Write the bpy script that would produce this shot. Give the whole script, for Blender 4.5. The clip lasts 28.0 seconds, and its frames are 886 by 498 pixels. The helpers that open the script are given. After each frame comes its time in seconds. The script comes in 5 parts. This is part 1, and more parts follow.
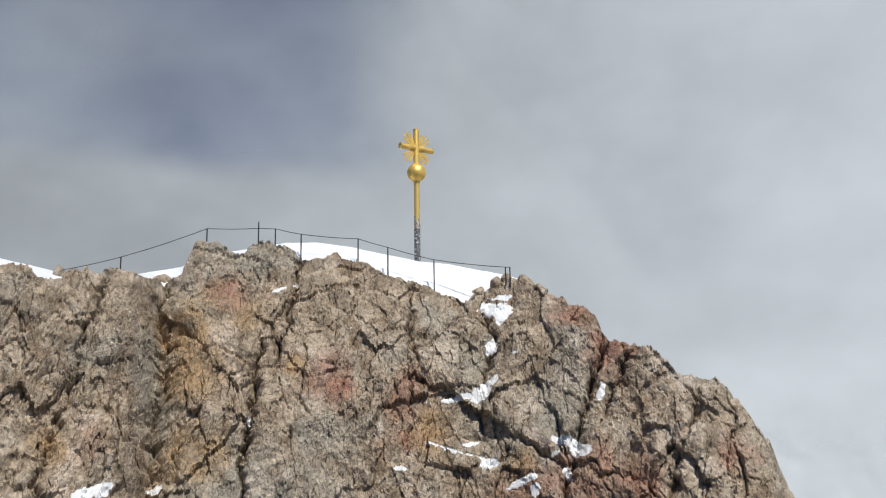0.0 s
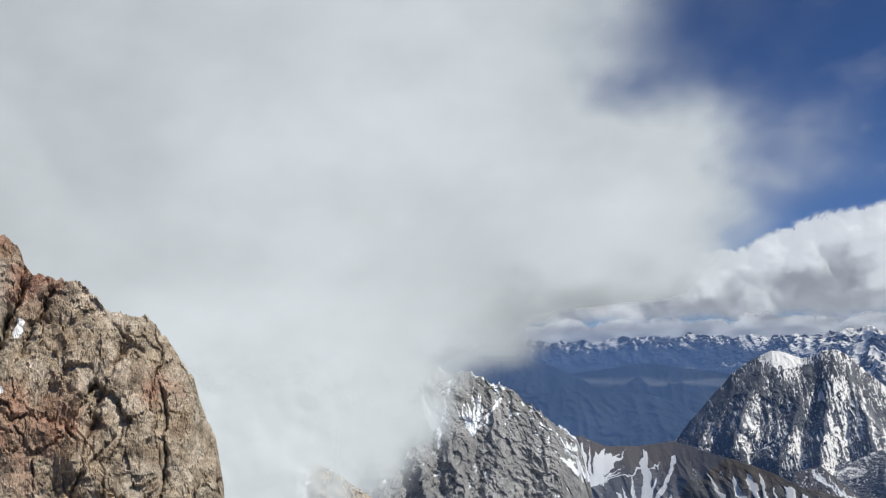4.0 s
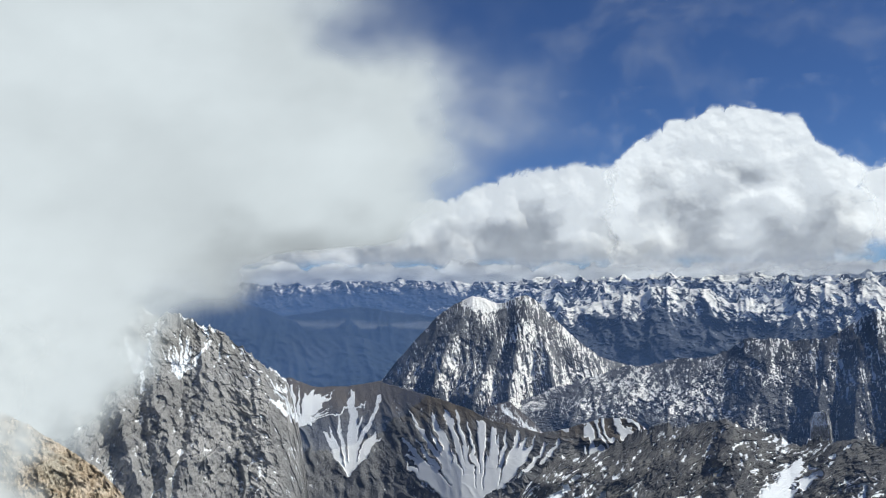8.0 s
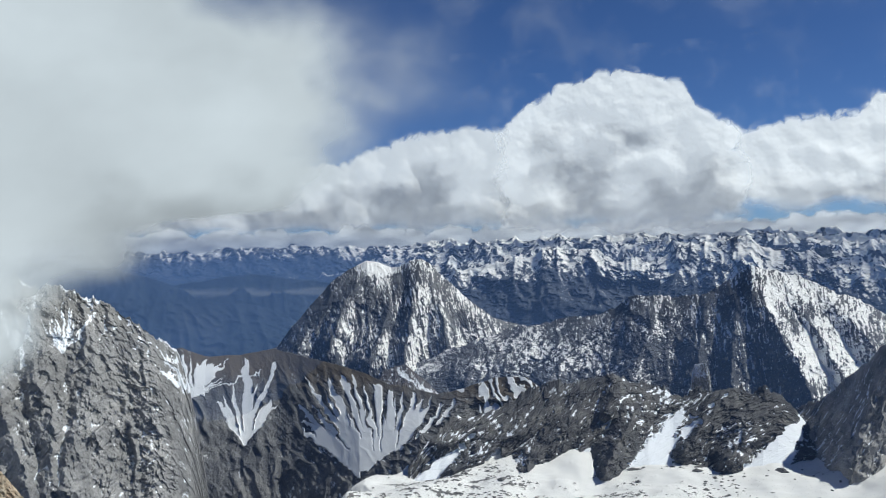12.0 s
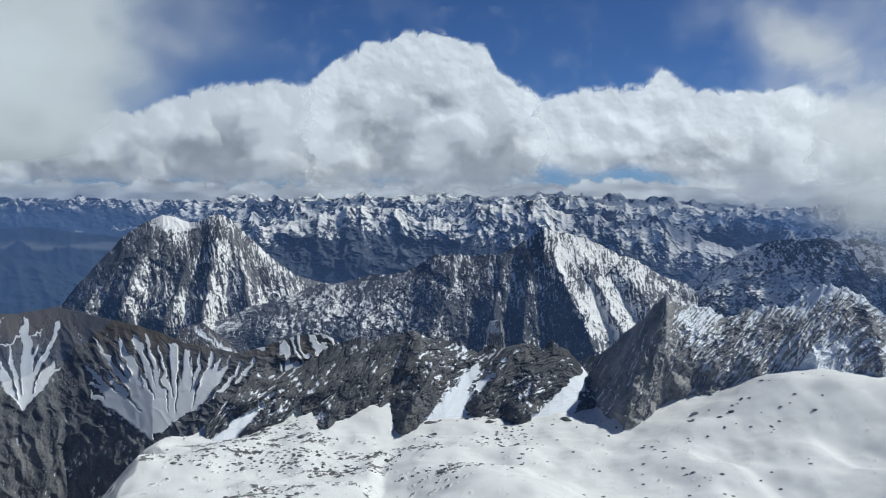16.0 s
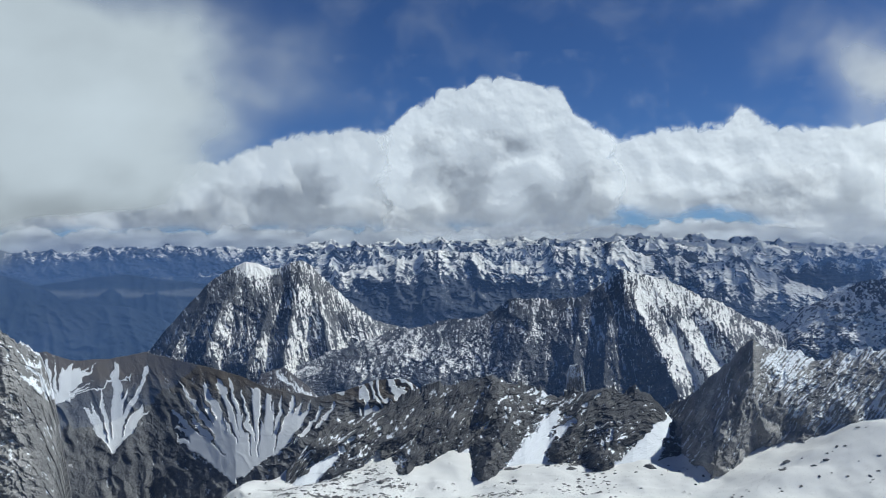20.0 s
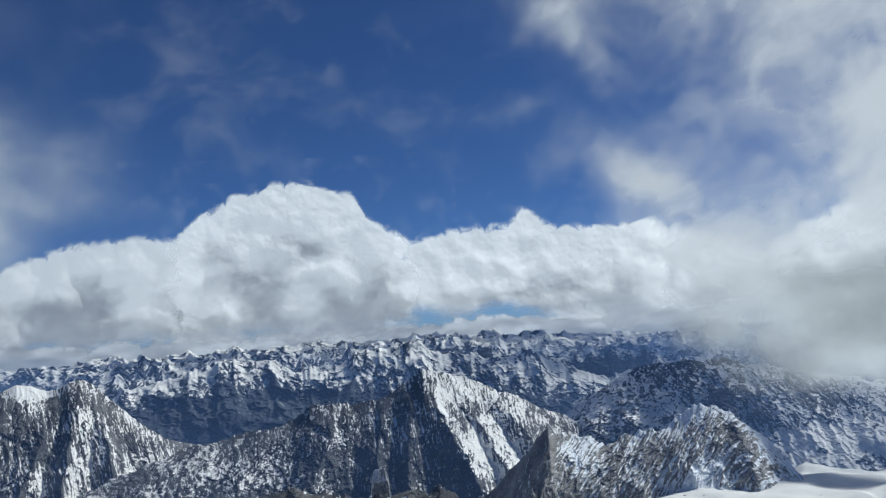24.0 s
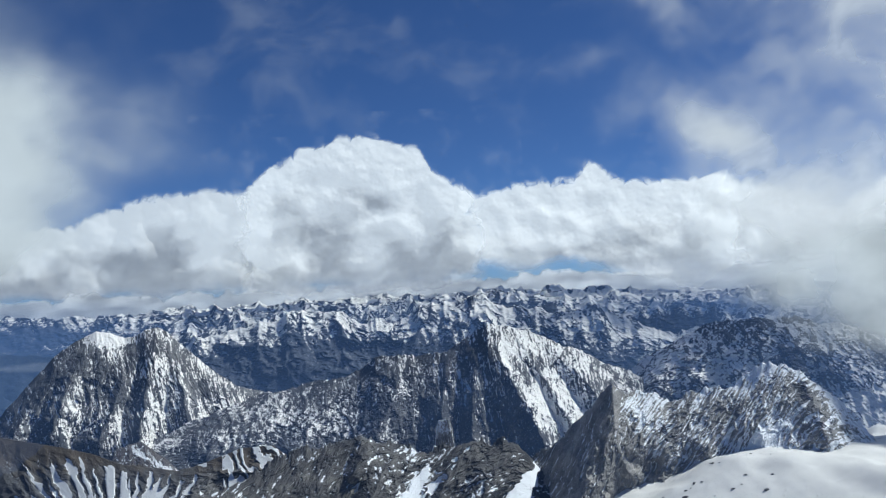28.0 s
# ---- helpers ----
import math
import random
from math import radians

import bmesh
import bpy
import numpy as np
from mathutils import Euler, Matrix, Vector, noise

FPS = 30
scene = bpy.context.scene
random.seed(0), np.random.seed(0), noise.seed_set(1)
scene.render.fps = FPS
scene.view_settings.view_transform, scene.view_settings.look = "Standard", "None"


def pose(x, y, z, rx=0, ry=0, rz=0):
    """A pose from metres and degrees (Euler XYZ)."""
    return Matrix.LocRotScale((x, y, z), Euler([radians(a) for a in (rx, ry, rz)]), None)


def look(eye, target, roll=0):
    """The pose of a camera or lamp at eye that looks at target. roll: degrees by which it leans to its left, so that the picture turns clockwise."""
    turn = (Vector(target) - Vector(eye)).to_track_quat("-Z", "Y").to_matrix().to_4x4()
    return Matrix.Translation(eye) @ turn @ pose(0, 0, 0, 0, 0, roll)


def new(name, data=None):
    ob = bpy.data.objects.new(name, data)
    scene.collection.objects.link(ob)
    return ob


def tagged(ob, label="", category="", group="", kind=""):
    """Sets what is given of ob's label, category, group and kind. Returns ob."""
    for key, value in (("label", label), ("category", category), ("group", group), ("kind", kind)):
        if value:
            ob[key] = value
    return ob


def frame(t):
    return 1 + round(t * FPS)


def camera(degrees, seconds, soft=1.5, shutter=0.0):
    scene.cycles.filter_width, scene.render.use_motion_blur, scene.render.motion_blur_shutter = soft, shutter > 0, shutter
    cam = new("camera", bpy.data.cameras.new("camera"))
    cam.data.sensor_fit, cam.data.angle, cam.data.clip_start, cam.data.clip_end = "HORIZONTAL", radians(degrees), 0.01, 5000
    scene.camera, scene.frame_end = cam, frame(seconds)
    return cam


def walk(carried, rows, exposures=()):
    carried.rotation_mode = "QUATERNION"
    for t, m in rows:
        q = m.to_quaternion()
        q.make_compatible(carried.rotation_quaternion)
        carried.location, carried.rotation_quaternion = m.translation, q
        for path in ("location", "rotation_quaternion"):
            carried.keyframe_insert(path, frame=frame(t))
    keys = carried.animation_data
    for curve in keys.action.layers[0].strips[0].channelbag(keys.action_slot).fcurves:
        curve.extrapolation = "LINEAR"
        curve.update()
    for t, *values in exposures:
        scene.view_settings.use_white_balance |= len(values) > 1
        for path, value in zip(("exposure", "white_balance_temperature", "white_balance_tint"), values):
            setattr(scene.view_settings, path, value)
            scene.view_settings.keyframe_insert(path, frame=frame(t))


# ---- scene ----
# ---- camera: it stands on the terrace and turns; bearing to the right of +y, height angle, lean ----
PATH = (
    (0, -68.97, 11.14, -1.00),
    (0.5, -68.10, 11.16, -0.61),
    (1, -63.67, 10.89, -0.42),
    (1.5, -56.49, 9.84, -0.45),
    (2, -50.91, 9.10, -0.55),
    (2.5, -48.55, 9.09, -0.64),
    (3, -44.55, 8.27, -1.03),
    (3.5, -38.60, 7.10, -1.39),
    (4, -32.61, 6.13, -1.83),
    (4.5, -27.12, 5.32, -1.98),
    (6.5, -20.79, 5.02, -1.30),
    (7, -18.72, 3.64, -1.20),
    (7.5, -16.42, 2.48, -0.94),
    (8, -14.02, 1.96, -0.70),
    (8.5, -11.89, 1.10, -0.70),
    (9, -10.11, 0.62, -0.97),
    (9.5, -10.30, 1.20, -1.37),
    (10, -12.72, 1.45, -1.47),
    (10.5, -13.23, 1.40, -1.50),
    (11, -10.12, 0.94, -1.71),
    (11.5, -6.25, 0.10, -1.70),
    (13.5, -11.25, -1.90, -1.88),
    (14, -6.62, -2.54, -2.05),
    (14.5, -0.15, -3.60, -1.18),
    (15, 3.16, -3.76, 0.05),
    (15.5, 5.61, -3.73, 0.13),
    (16, 5.89, -3.56, -0.15),
    (16.5, 3.17, -3.79, -0.77),
    (17, 0.00, -4.00, -1.12),
    (17.5, -4.94, -3.90, -0.87),
    (18, -7.13, -3.81, -1.13),
    (18.5, -5.30, -3.36, -1.32),
    (19, -3.10, -2.56, -1.29),
    (19.5, -1.67, -1.87, -1.07),
    (20, 0.79, -0.60, -1.00),
    (20.5, 4.47, 1.74, -1.50),
    (21, 9.41, 4.30, -2.57),
    (21.5, 16.55, 5.85, -2.93),
    (23.5, 19.56, 5.19, -3.53),
    (24, 14.51, 5.66, -4.04),
    (24.5, 8.52, 4.14, -3.49),
    (25, 6.24, 0.19, -3.25),
    (25.5, 5.96, -1.90, -4.86),
    (26, 6.59, -0.44, -7.20),
    (26.5, 7.79, 1.89, -7.96),
    (27, 7.28, 2.45, -6.06),
    (27.5, 6.24, 2.83, -3.96),
    (28, 9.99, 2.88, -3.26),
)
cam = camera(54.38, 28.0, soft=1.15)


def aim(bearing, height, lean):
    a, e = radians(bearing), radians(height)
    return look((0, 0, 0), (math.sin(a) * math.cos(e), math.cos(a) * math.cos(e), math.sin(e)), lean)


EXPOSURES = ((0, 0.02, 6400, 8), (3, 0.05, 6500, 8), (4, 0.14, 6500, 7), (5, 0.17, 6500, 6), (8, 0.27, 6450, 4), (9, 0.14, 6400, 3), (11, 0.14, 6300, 3), (14, -0.02, 6150, 3), (17, -0.06, 6050, 3), (20, -0.02, 6000, 2), (21, 0.2, 6000, 2), (22.5, 0.05, 6000, 2), (24, -0.06, 6000, 2), (27, 0.02, 6000, 2), (28, 0.12, 6000, 2))
walk(cam, [(t, aim(a, e, l)) for t, a, e, l in PATH], EXPOSURES)

# ---- world and sun ----
SUN_AZ, SUN_EL = 86, 49
world = bpy.data.worlds.new("sky")
scene.world = world
world.use_nodes = True
wn, wl = world.node_tree.nodes, world.node_tree.links
wn.clear()
sky = wn.new("ShaderNodeTexSky")
sky.sky_type, sky.sun_disc = "NISHITA", False
sky.sun_elevation, sky.sun_rotation = radians(SUN_EL), radians(SUN_AZ)
sky.altitude, sky.air_density, sky.dust_density, sky.ozone_density = 2900, 0.8, 0.0, 3.0
bg = wn.new("ShaderNodeBackground")
bg.inputs["Strength"].default_value = 0.055
wo = wn.new("ShaderNodeOutputWorld")
tint = wn.new("ShaderNodeMix")
tint.data_type, tint.blend_type = "RGBA", "MULTIPLY"
tint.inputs["Factor"].default_value, tint.inputs["B"].default_value = 1.0, (0.66, 0.84, 1.2, 1)
wl.new(sky.outputs[0], tint.inputs["A"])
wl.new(tint.outputs["Result"], bg.inputs["Color"])
wl.new(bg.outputs[0], wo.inputs["Surface"])

sun = new("sun", bpy.data.lights.new("sun", "SUN"))
sun.data.energy, sun.data.angle, sun.data.color = 3.9, radians(0.6), (1.0, 0.96, 0.90)
sa, se = radians(SUN_AZ), radians(SUN_EL)
SUNWARD = Vector((math.sin(sa) * math.cos(se), math.cos(sa) * math.cos(se), math.sin(se)))
sun.matrix_world = look(SUNWARD * 100, (0, 0, 0))


# ---- noise ----
def lattice(i, j, seed):
    h = (i * 374761393 + j * 668265263 + seed * 974711) & 0x7FFFFFFF
    h = ((h ^ (h >> 13)) * 1274126177) & 0x7FFFFFFF
    return ((h ^ (h >> 16)) & 0xFFFF) / 65535.0


def soft_noise(x, y, seed=0):
    i, j = np.floor(x).astype(np.int64), np.floor(y).astype(np.int64)
    u, v = x - i, y - j
    u, v = u * u * u * (u * (6 * u - 15) + 10), v * v * v * (v * (6 * v - 15) + 10)
    a, b = lattice(i, j, seed), lattice(i + 1, j, seed)
    c, d = lattice(i, j + 1, seed), lattice(i + 1, j + 1, seed)
    return a + (b - a) * u + (c - a + (a - b - c + d) * u) * v


def fbm(x, y, octaves=5, seed=0, gain=0.5):
    """Cloudy noise, about -1 to 1."""
    total, amp, norm = 0.0, 1.0, 0.0
    for k in range(octaves):
        total = total + amp * (2 * soft_noise(x, y, seed + 17 * k) - 1)
        norm += amp
        amp *= gain
        x, y = 2.03 * x + 0.37 * y + 5.1, 2.03 * y - 0.37 * x + 1.7
    return total / norm * 1.6


def ridged(x, y, octaves=4, seed=0, gain=0.5):
    """Sharp crests, 0 to 1."""
    total, amp, norm, last = 0.0, 1.0, 0.0, 1.0
    for k in range(octaves):
        n = 1 - np.abs(2 * soft_noise(x, y, seed + 31 * k) - 1) * 1.25
        n = np.clip(n, 0, 1) ** 1.5
        total = total + amp * n * last
        norm += amp
        last = np.clip(n * 1.6, 0.25, 1)
        amp *= gain
        x, y = 2.1 * x + 3.3, 2.1 * y + 7.7
    return total / norm


def billow(x, y, octaves=4, seed=0, gain=0.5):
    """Round lumps with creases between, 0 to 1."""
    total, amp, norm = 0.0, 1.0, 0.0
    for k in range(octaves):
        n = np.abs(2 * soft_noise(x, y, seed + 13 * k) - 1)
        total = total + amp * np.sqrt(np.clip(n, 0, 1))
        norm += amp
        amp *= gain
        x, y = 2.0 * x + 0.5 * y + 3.1, 2.0 * y - 0.5 * x + 4.7
    return total / norm


def blocks(x, y, seed=0):
    """Broken rock: the height of each tilted block, -1 to 1, and the distance from its joints."""
    i0, j0 = np.floor(x).astype(np.int64), np.floor(y).astype(np.int64)
    best, second = np.full(x.shape, 9.0), np.full(x.shape, 9.0)
    height = np.zeros(x.shape)
    for di in (-1, 0, 1):
        for dj in (-1, 0, 1):
            i, j = i0 + di, j0 + dj
            dx, dy = x - i - lattice(i, j, seed), y - j - lattice(i, j, seed + 5)
            dist = np.sqrt(dx * dx + dy * dy)
            tall = 2 * lattice(i, j, seed + 9) - 1
            tall = tall + 1.5 * dx * (lattice(i, j, seed + 2) - 0.5) + 1.5 * dy * (lattice(i, j, seed + 3) - 0.5)
            near = dist < best
            second = np.where(near, best, np.minimum(second, dist))
            height = np.where(near, tall, height)
            best = np.where(near, dist, best)
    return height, second - best


def smooth(a, b, x):
    t = np.clip((x - a) / (b - a), 0, 1)
    return t * t * (3 - 2 * t)


def along(x, points, column=1):
    """The value between rows of a short table whose first column rises."""
    return np.interp(x, [p[0] for p in points], [p[column] for p in points])


# ---- materials ----
def material(name):
    m = bpy.data.materials.new(name)
    m.use_nodes = True
    nodes, links = m.node_tree.nodes, m.node_tree.links
    nodes.clear()
    out = nodes.new("ShaderNodeOutputMaterial")
    return m, nodes, links, out


def noise_node(nodes, links, coords, scale, detail=6, rough=0.6, stretch=None):
    n = nodes.new("ShaderNodeTexNoise")
    n.inputs["Scale"].default_value, n.inputs["Detail"].default_value = scale, detail
    n.inputs["Roughness"].default_value = rough
    if stretch:
        mp = nodes.new("ShaderNodeMapping")
        mp.inputs["Scale"].default_value = stretch
        links.new(coords, mp.inputs["Vector"])
        coords = mp.outputs[0]
    links.new(coords, n.inputs["Vector"])
    return n.outputs["Fac"]


def ramp(nodes, links, fac, stops):
    r = nodes.new("ShaderNodeValToRGB")
    while len(r.color_ramp.elements) < len(stops):
        r.color_ramp.elements.new(0.5)
    for e, (p, c) in zip(r.color_ramp.elements, stops):
        e.position, e.color = p, (*c, 1) if len(c) == 3 else c
    links.new(fac, r.inputs["Fac"])
    return r.outputs["Color"]


def mix(nodes, links, fac, a, b, mode="MIX"):
    m = nodes.new("ShaderNodeMix")
    m.data_type, m.blend_type = "RGBA", mode
    for sock, v in ((m.inputs["Factor"], fac), (m.inputs["A"], a), (m.inputs["B"], b)):
        if isinstance(v, bpy.types.NodeSocket):
            links.new(v, sock)
        elif isinstance(v, (int, float)):
            sock.default_value = v
        else:
            sock.default_value = (*v, 1)
    return m.outputs["Result"]


def math_node(nodes, links, op, *values, clamp=False):
    n = nodes.new("ShaderNodeMath")
    n.operation, n.use_clamp = op, clamp
    for sock, v in zip(n.inputs, values):
        if isinstance(v, bpy.types.NodeSocket):
            links.new(v, sock)
        else:
            sock.default_value = v
    return n.outputs[0]


def remap(nodes, links, value, a, b, c=0.0, d=1.0):
    n = nodes.new("ShaderNodeMapRange")
    n.interpolation_type = "SMOOTHSTEP"
    links.new(value, n.inputs["Value"])
    for k, v in zip(("From Min", "From Max", "To Min", "To Max"), (a, b, c, d)):
        n.inputs[k].default_value = v
    return n.outputs[0]


def attribute(nodes, name):
    a = nodes.new("ShaderNodeAttribute")
    a.attribute_name = name
    return a.outputs["Fac"]


def mountain_material(name, dark, mid, light, size, snow_noise=0.5, edge=0.06, snow=(0.86, 0.89, 0.93), grass=None, bump=0.7, fine=16.0):
    """Rock with snow where the mesh's 'snow' layer says that it lies; size: metres of the broad patches."""
    m, nodes, links, out = material(name)
    co = nodes.new("ShaderNodeTexCoord").outputs["Object"]
    broad = noise_node(nodes, links, co, 1 / size, 5)
    grain = noise_node(nodes, links, co, fine / size, 8, 0.7)
    rock = ramp(nodes, links, broad, [(0.3, dark), (0.5, mid), (0.72, light)])
    speck = ramp(nodes, links, grain, [(0.3, (0.6, 0.6, 0.6)), (0.5, (0.97, 0.97, 0.97)), (0.7, (1.3, 1.3, 1.3))])
    rock = mix(nodes, links, 1.0, rock, speck, "MULTIPLY")
    if grass:
        rock = mix(nodes, links, attribute(nodes, "grass"), rock, mix(nodes, links, 0.6, grass, speck, "MULTIPLY"))
    patch = noise_node(nodes, links, co, 26 / size, 6, 0.75)
    lies = math_node(nodes, links, "MULTIPLY_ADD", math_node(nodes, links, "SUBTRACT", patch, 0.5), snow_noise, attribute(nodes, "snow"))
    fac = remap(nodes, links, lies, 0.5 - edge, 0.5 + edge)
    tint = noise_node(nodes, links, co, 2 / size, 4)
    white = ramp(nodes, links, tint, [(0.3, tuple(0.93 * c for c in snow)), (0.7, snow)])
    base = mix(nodes, links, fac, rock, white)
    p = nodes.new("ShaderNodeBsdfPrincipled")
    links.new(base, p.inputs["Base Color"])
    p.inputs["Roughness"].default_value = 0.88
    p.inputs["Specular IOR Level"].default_value = 0.2
    b = nodes.new("ShaderNodeBump")
    b.inputs["Distance"].default_value = size * 0.05
    links.new(math_node(nodes, links, "MULTIPLY", math_node(nodes, links, "SUBTRACT", 1.0, fac), bump), b.inputs["Strength"])
    links.new(grain, b.inputs["Height"])
    links.new(b.outputs[0], p.inputs["Normal"])
    links.new(p.outputs[0], out.inputs["Surface"])
    return m


def cloud_material(name, colour, scale, fray, glow, glow_colour=(0.95, 0.97, 1.0)):
    """White droplets, lit, with an emission that paints in scattered light, as bright as the mesh's glow layer says;
    the 'cover' layer tells how thick they stand.
    """
    m, nodes, links, out = material(name)
    co = nodes.new("ShaderNodeTexCoord").outputs["Object"]
    n = noise_node(nodes, links, co, scale, 5, 0.5)
    cover = attribute(nodes, "cover")
    thin = math_node(nodes, links, "MULTIPLY_ADD", math_node(nodes, links, "SUBTRACT", n, 0.5), fray, cover)
    fac = remap(nodes, links, thin, 0.0, 1.0)
    d, t = nodes.new("ShaderNodeBsdfDiffuse"), nodes.new("ShaderNodeBsdfTranslucent")
    d.inputs["Color"].default_value = t.inputs["Color"].default_value = (*colour, 1)
    both = nodes.new("ShaderNodeMixShader")
    both.inputs[0].default_value = 0.5
    links.new(d.outputs[0], both.inputs[1])
    links.new(t.outputs[0], both.inputs[2])
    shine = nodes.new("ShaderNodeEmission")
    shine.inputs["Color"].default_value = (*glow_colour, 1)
    links.new(math_node(nodes, links, "MULTIPLY", attribute(nodes, "painted_glow"), glow), shine.inputs["Strength"])
    lit = nodes.new("ShaderNodeAddShader")
    links.new(both.outputs[0], lit.inputs[0])
    links.new(shine.outputs[0], lit.inputs[1])
    clear = nodes.new("ShaderNodeBsdfTransparent")
    final = nodes.new("ShaderNodeMixShader")
    links.new(fac, final.inputs[0])
    links.new(clear.outputs[0], final.inputs[1])
    links.new(lit.outputs[0], final.inputs[2])
    links.new(final.outputs[0], out.inputs["Surface"])
    return m


def simple_material(name, colour, rough, metal=0.0, vary=0.15, scale=6.0, bump=0.0):
    m, nodes, links, out = material(name)
    co = nodes.new("ShaderNodeTexCoord").outputs["Object"]
    n = noise_node(nodes, links, co, scale, 6)
    c = ramp(nodes, links, n, [(0.3, tuple(k * (1 - vary) for k in colour)), (0.7, tuple(min(1, k * (1 + vary)) for k in colour))])
    p = nodes.new("ShaderNodeBsdfPrincipled")
    links.new(c, p.inputs["Base Color"])
    p.inputs["Roughness"].default_value, p.inputs["Metallic"].default_value = rough, metal
    if bump:
        b = nodes.new("ShaderNodeBump")
        b.inputs["Strength"].default_value, b.inputs["Distance"].default_value = bump, 0.02
        links.new(n, b.inputs["Height"])
        links.new(b.outputs[0], p.inputs["Normal"])
    links.new(p.outputs[0], out.inputs["Surface"])
    return m


LIMESTONE = mountain_material("pale limestone and snow", (0.17, 0.167, 0.163), (0.275, 0.27, 0.262), (0.41, 0.4, 0.387), 90, 0.8)
# dark rock, made darker, with snow greyed, to stand for cloud shade
SHADED_SLATE = mountain_material("dark rock and snow streaks, toned down for cloud shade", (0.075, 0.078, 0.084), (0.12, 0.121, 0.126), (0.2, 0.197, 0.192), 60, 0.35, 0.08, snow=(0.74, 0.755, 0.77), grass=(0.115, 0.098, 0.08))
# darker copy of the grey slabs; cloud shade is painted in its rock
SHADED_SLAB = mountain_material("slabs and snow, cloud shade in the rock colour", (0.065, 0.066, 0.07), (0.105, 0.104, 0.105), (0.18, 0.174, 0.165), 40, 0.7)
GREY = mountain_material("grey slabs and snow", (0.14, 0.141, 0.143), (0.26, 0.255, 0.248), (0.42, 0.405, 0.38), 40, 0.9)
PYRAMID = mountain_material("dark wall and snow", (0.045, 0.047, 0.052), (0.085, 0.087, 0.092), (0.17, 0.168, 0.166), 90, 1.5, 0.05, snow=(0.9, 0.885, 0.85))
CAP = mountain_material("grey wall, firs and snow", (0.05, 0.052, 0.058), (0.10, 0.102, 0.106), (0.23, 0.227, 0.222), 90, 1.4, 0.05, snow=(0.9, 0.885, 0.85))
# bluish base colours of firs and far rock paint in the distance's haze
FOREST = mountain_material("dark fir slopes tinted with haze blue", (0.02, 0.03, 0.035), (0.03, 0.042, 0.05), (0.05, 0.06, 0.07), 200, 0.7)
FAR = mountain_material("far rock in haze blue, and snow", (0.04, 0.05, 0.065), (0.07, 0.08, 0.1), (0.11, 0.12, 0.14), 120, 1.4, 0.08, snow=(0.92, 0.9, 0.84))
SNOWFIELD = mountain_material("glacier snow with rocks", (0.1, 0.098, 0.095), (0.16, 0.155, 0.15), (0.24, 0.23, 0.22), 30, 0.35, 0.06, snow=(0.76, 0.755, 0.735), fine=8)
# clouds and haze give off painted light in place of scattered sunlight
CUMULUS = cloud_material("cumulus", (0.62, 0.62, 0.62), 1 / 130, 0.7, 0.50)
BANK = cloud_material("cloud bank", (0.16, 0.165, 0.17), 1 / 260, 0.2, 0.55, (0.90, 0.955, 1.0))
VEIL = cloud_material("thin cloud", (0.3, 0.31, 0.33), 1 / 420, 0.35, 0.45)
# haze is painted: its sheets give off blue light of their own
GLOWING_HAZE = cloud_material("blue haze", (0.04, 0.07, 0.16), 1 / 900, 0.05, 0.27, (0.25, 0.45, 0.95))
STONE = simple_material("dark field stone", (0.10, 0.098, 0.095), 0.9, 0, 0.4, 0.3)
GILT = simple_material("gilded metal", (0.95, 0.63, 0.17), 0.45, 0.6, 0.10, 9)
STEEL = simple_material("dark steel", (0.06, 0.06, 0.065), 0.5, 0.7)


# ---- mesh helpers ----
def sheet(name, x, y, z, mat, layers=None, flat=False, parent=None, normals=None):
    """A grid of points, rows from foot to head, as one mesh."""
    rows, cols = x.shape
    me = bpy.data.meshes.new(name)
    me.vertices.add(rows * cols)
    me.vertices.foreach_set("co", np.stack([x, y, z], -1).astype(np.float32).ravel())
    k = np.arange(rows * cols).reshape(rows, cols)
    quads = np.stack([k[:-1, :-1], k[:-1, 1:], k[1:, 1:], k[1:, :-1]], -1).reshape(-1, 4)
    n = len(quads)
    me.loops.add(4 * n)
    me.polygons.add(n)
    me.loops.foreach_set("vertex_index", quads.ravel().astype(np.int32))
    me.polygons.foreach_set("loop_start", np.arange(0, 4 * n, 4, dtype=np.int32))
    me.polygons.foreach_set("use_smooth", np.full(n, not flat))
    me.update(calc_edges=True)
    for key, values in (layers or {}).items():
        a = me.attributes.new(key, "FLOAT", "POINT")
        a.data.foreach_set("value", np.broadcast_to(values, x.shape).astype(np.float32).ravel())
    if normals:
        me.normals_split_custom_set_from_vertices(np.stack(normals, -1).reshape(-1, 3).astype(np.float32))
    me.materials.append(mat)
    ob = new(name, me)
    if parent:
        ob.parent = parent
    return ob


def part(name, bm, mat, parent, label=""):
    me = bpy.data.meshes.new(name)
    bm.to_mesh(me)
    bm.free()
    me.materials.append(mat)
    ob = new(name, me)
    ob.parent = parent
    if label:
        tagged(ob, label)
    return ob


def grid_normals(x, y, z):
    """The upward or outward normal at each grid point."""
    ax, ay, az_ = np.gradient(x, axis=1), np.gradient(y, axis=1), np.gradient(z, axis=1)
    bx, by, bz = np.gradient(x, axis=0), np.gradient(y, axis=0), np.gradient(z, axis=0)
    nx, ny, nz = ay * bz - az_ * by, az_ * bx - ax * bz, ax * by - ay * bx
    long = np.sqrt(nx * nx + ny * ny + nz * nz + 1e-12)
    return nx / long, ny / long, nz / long


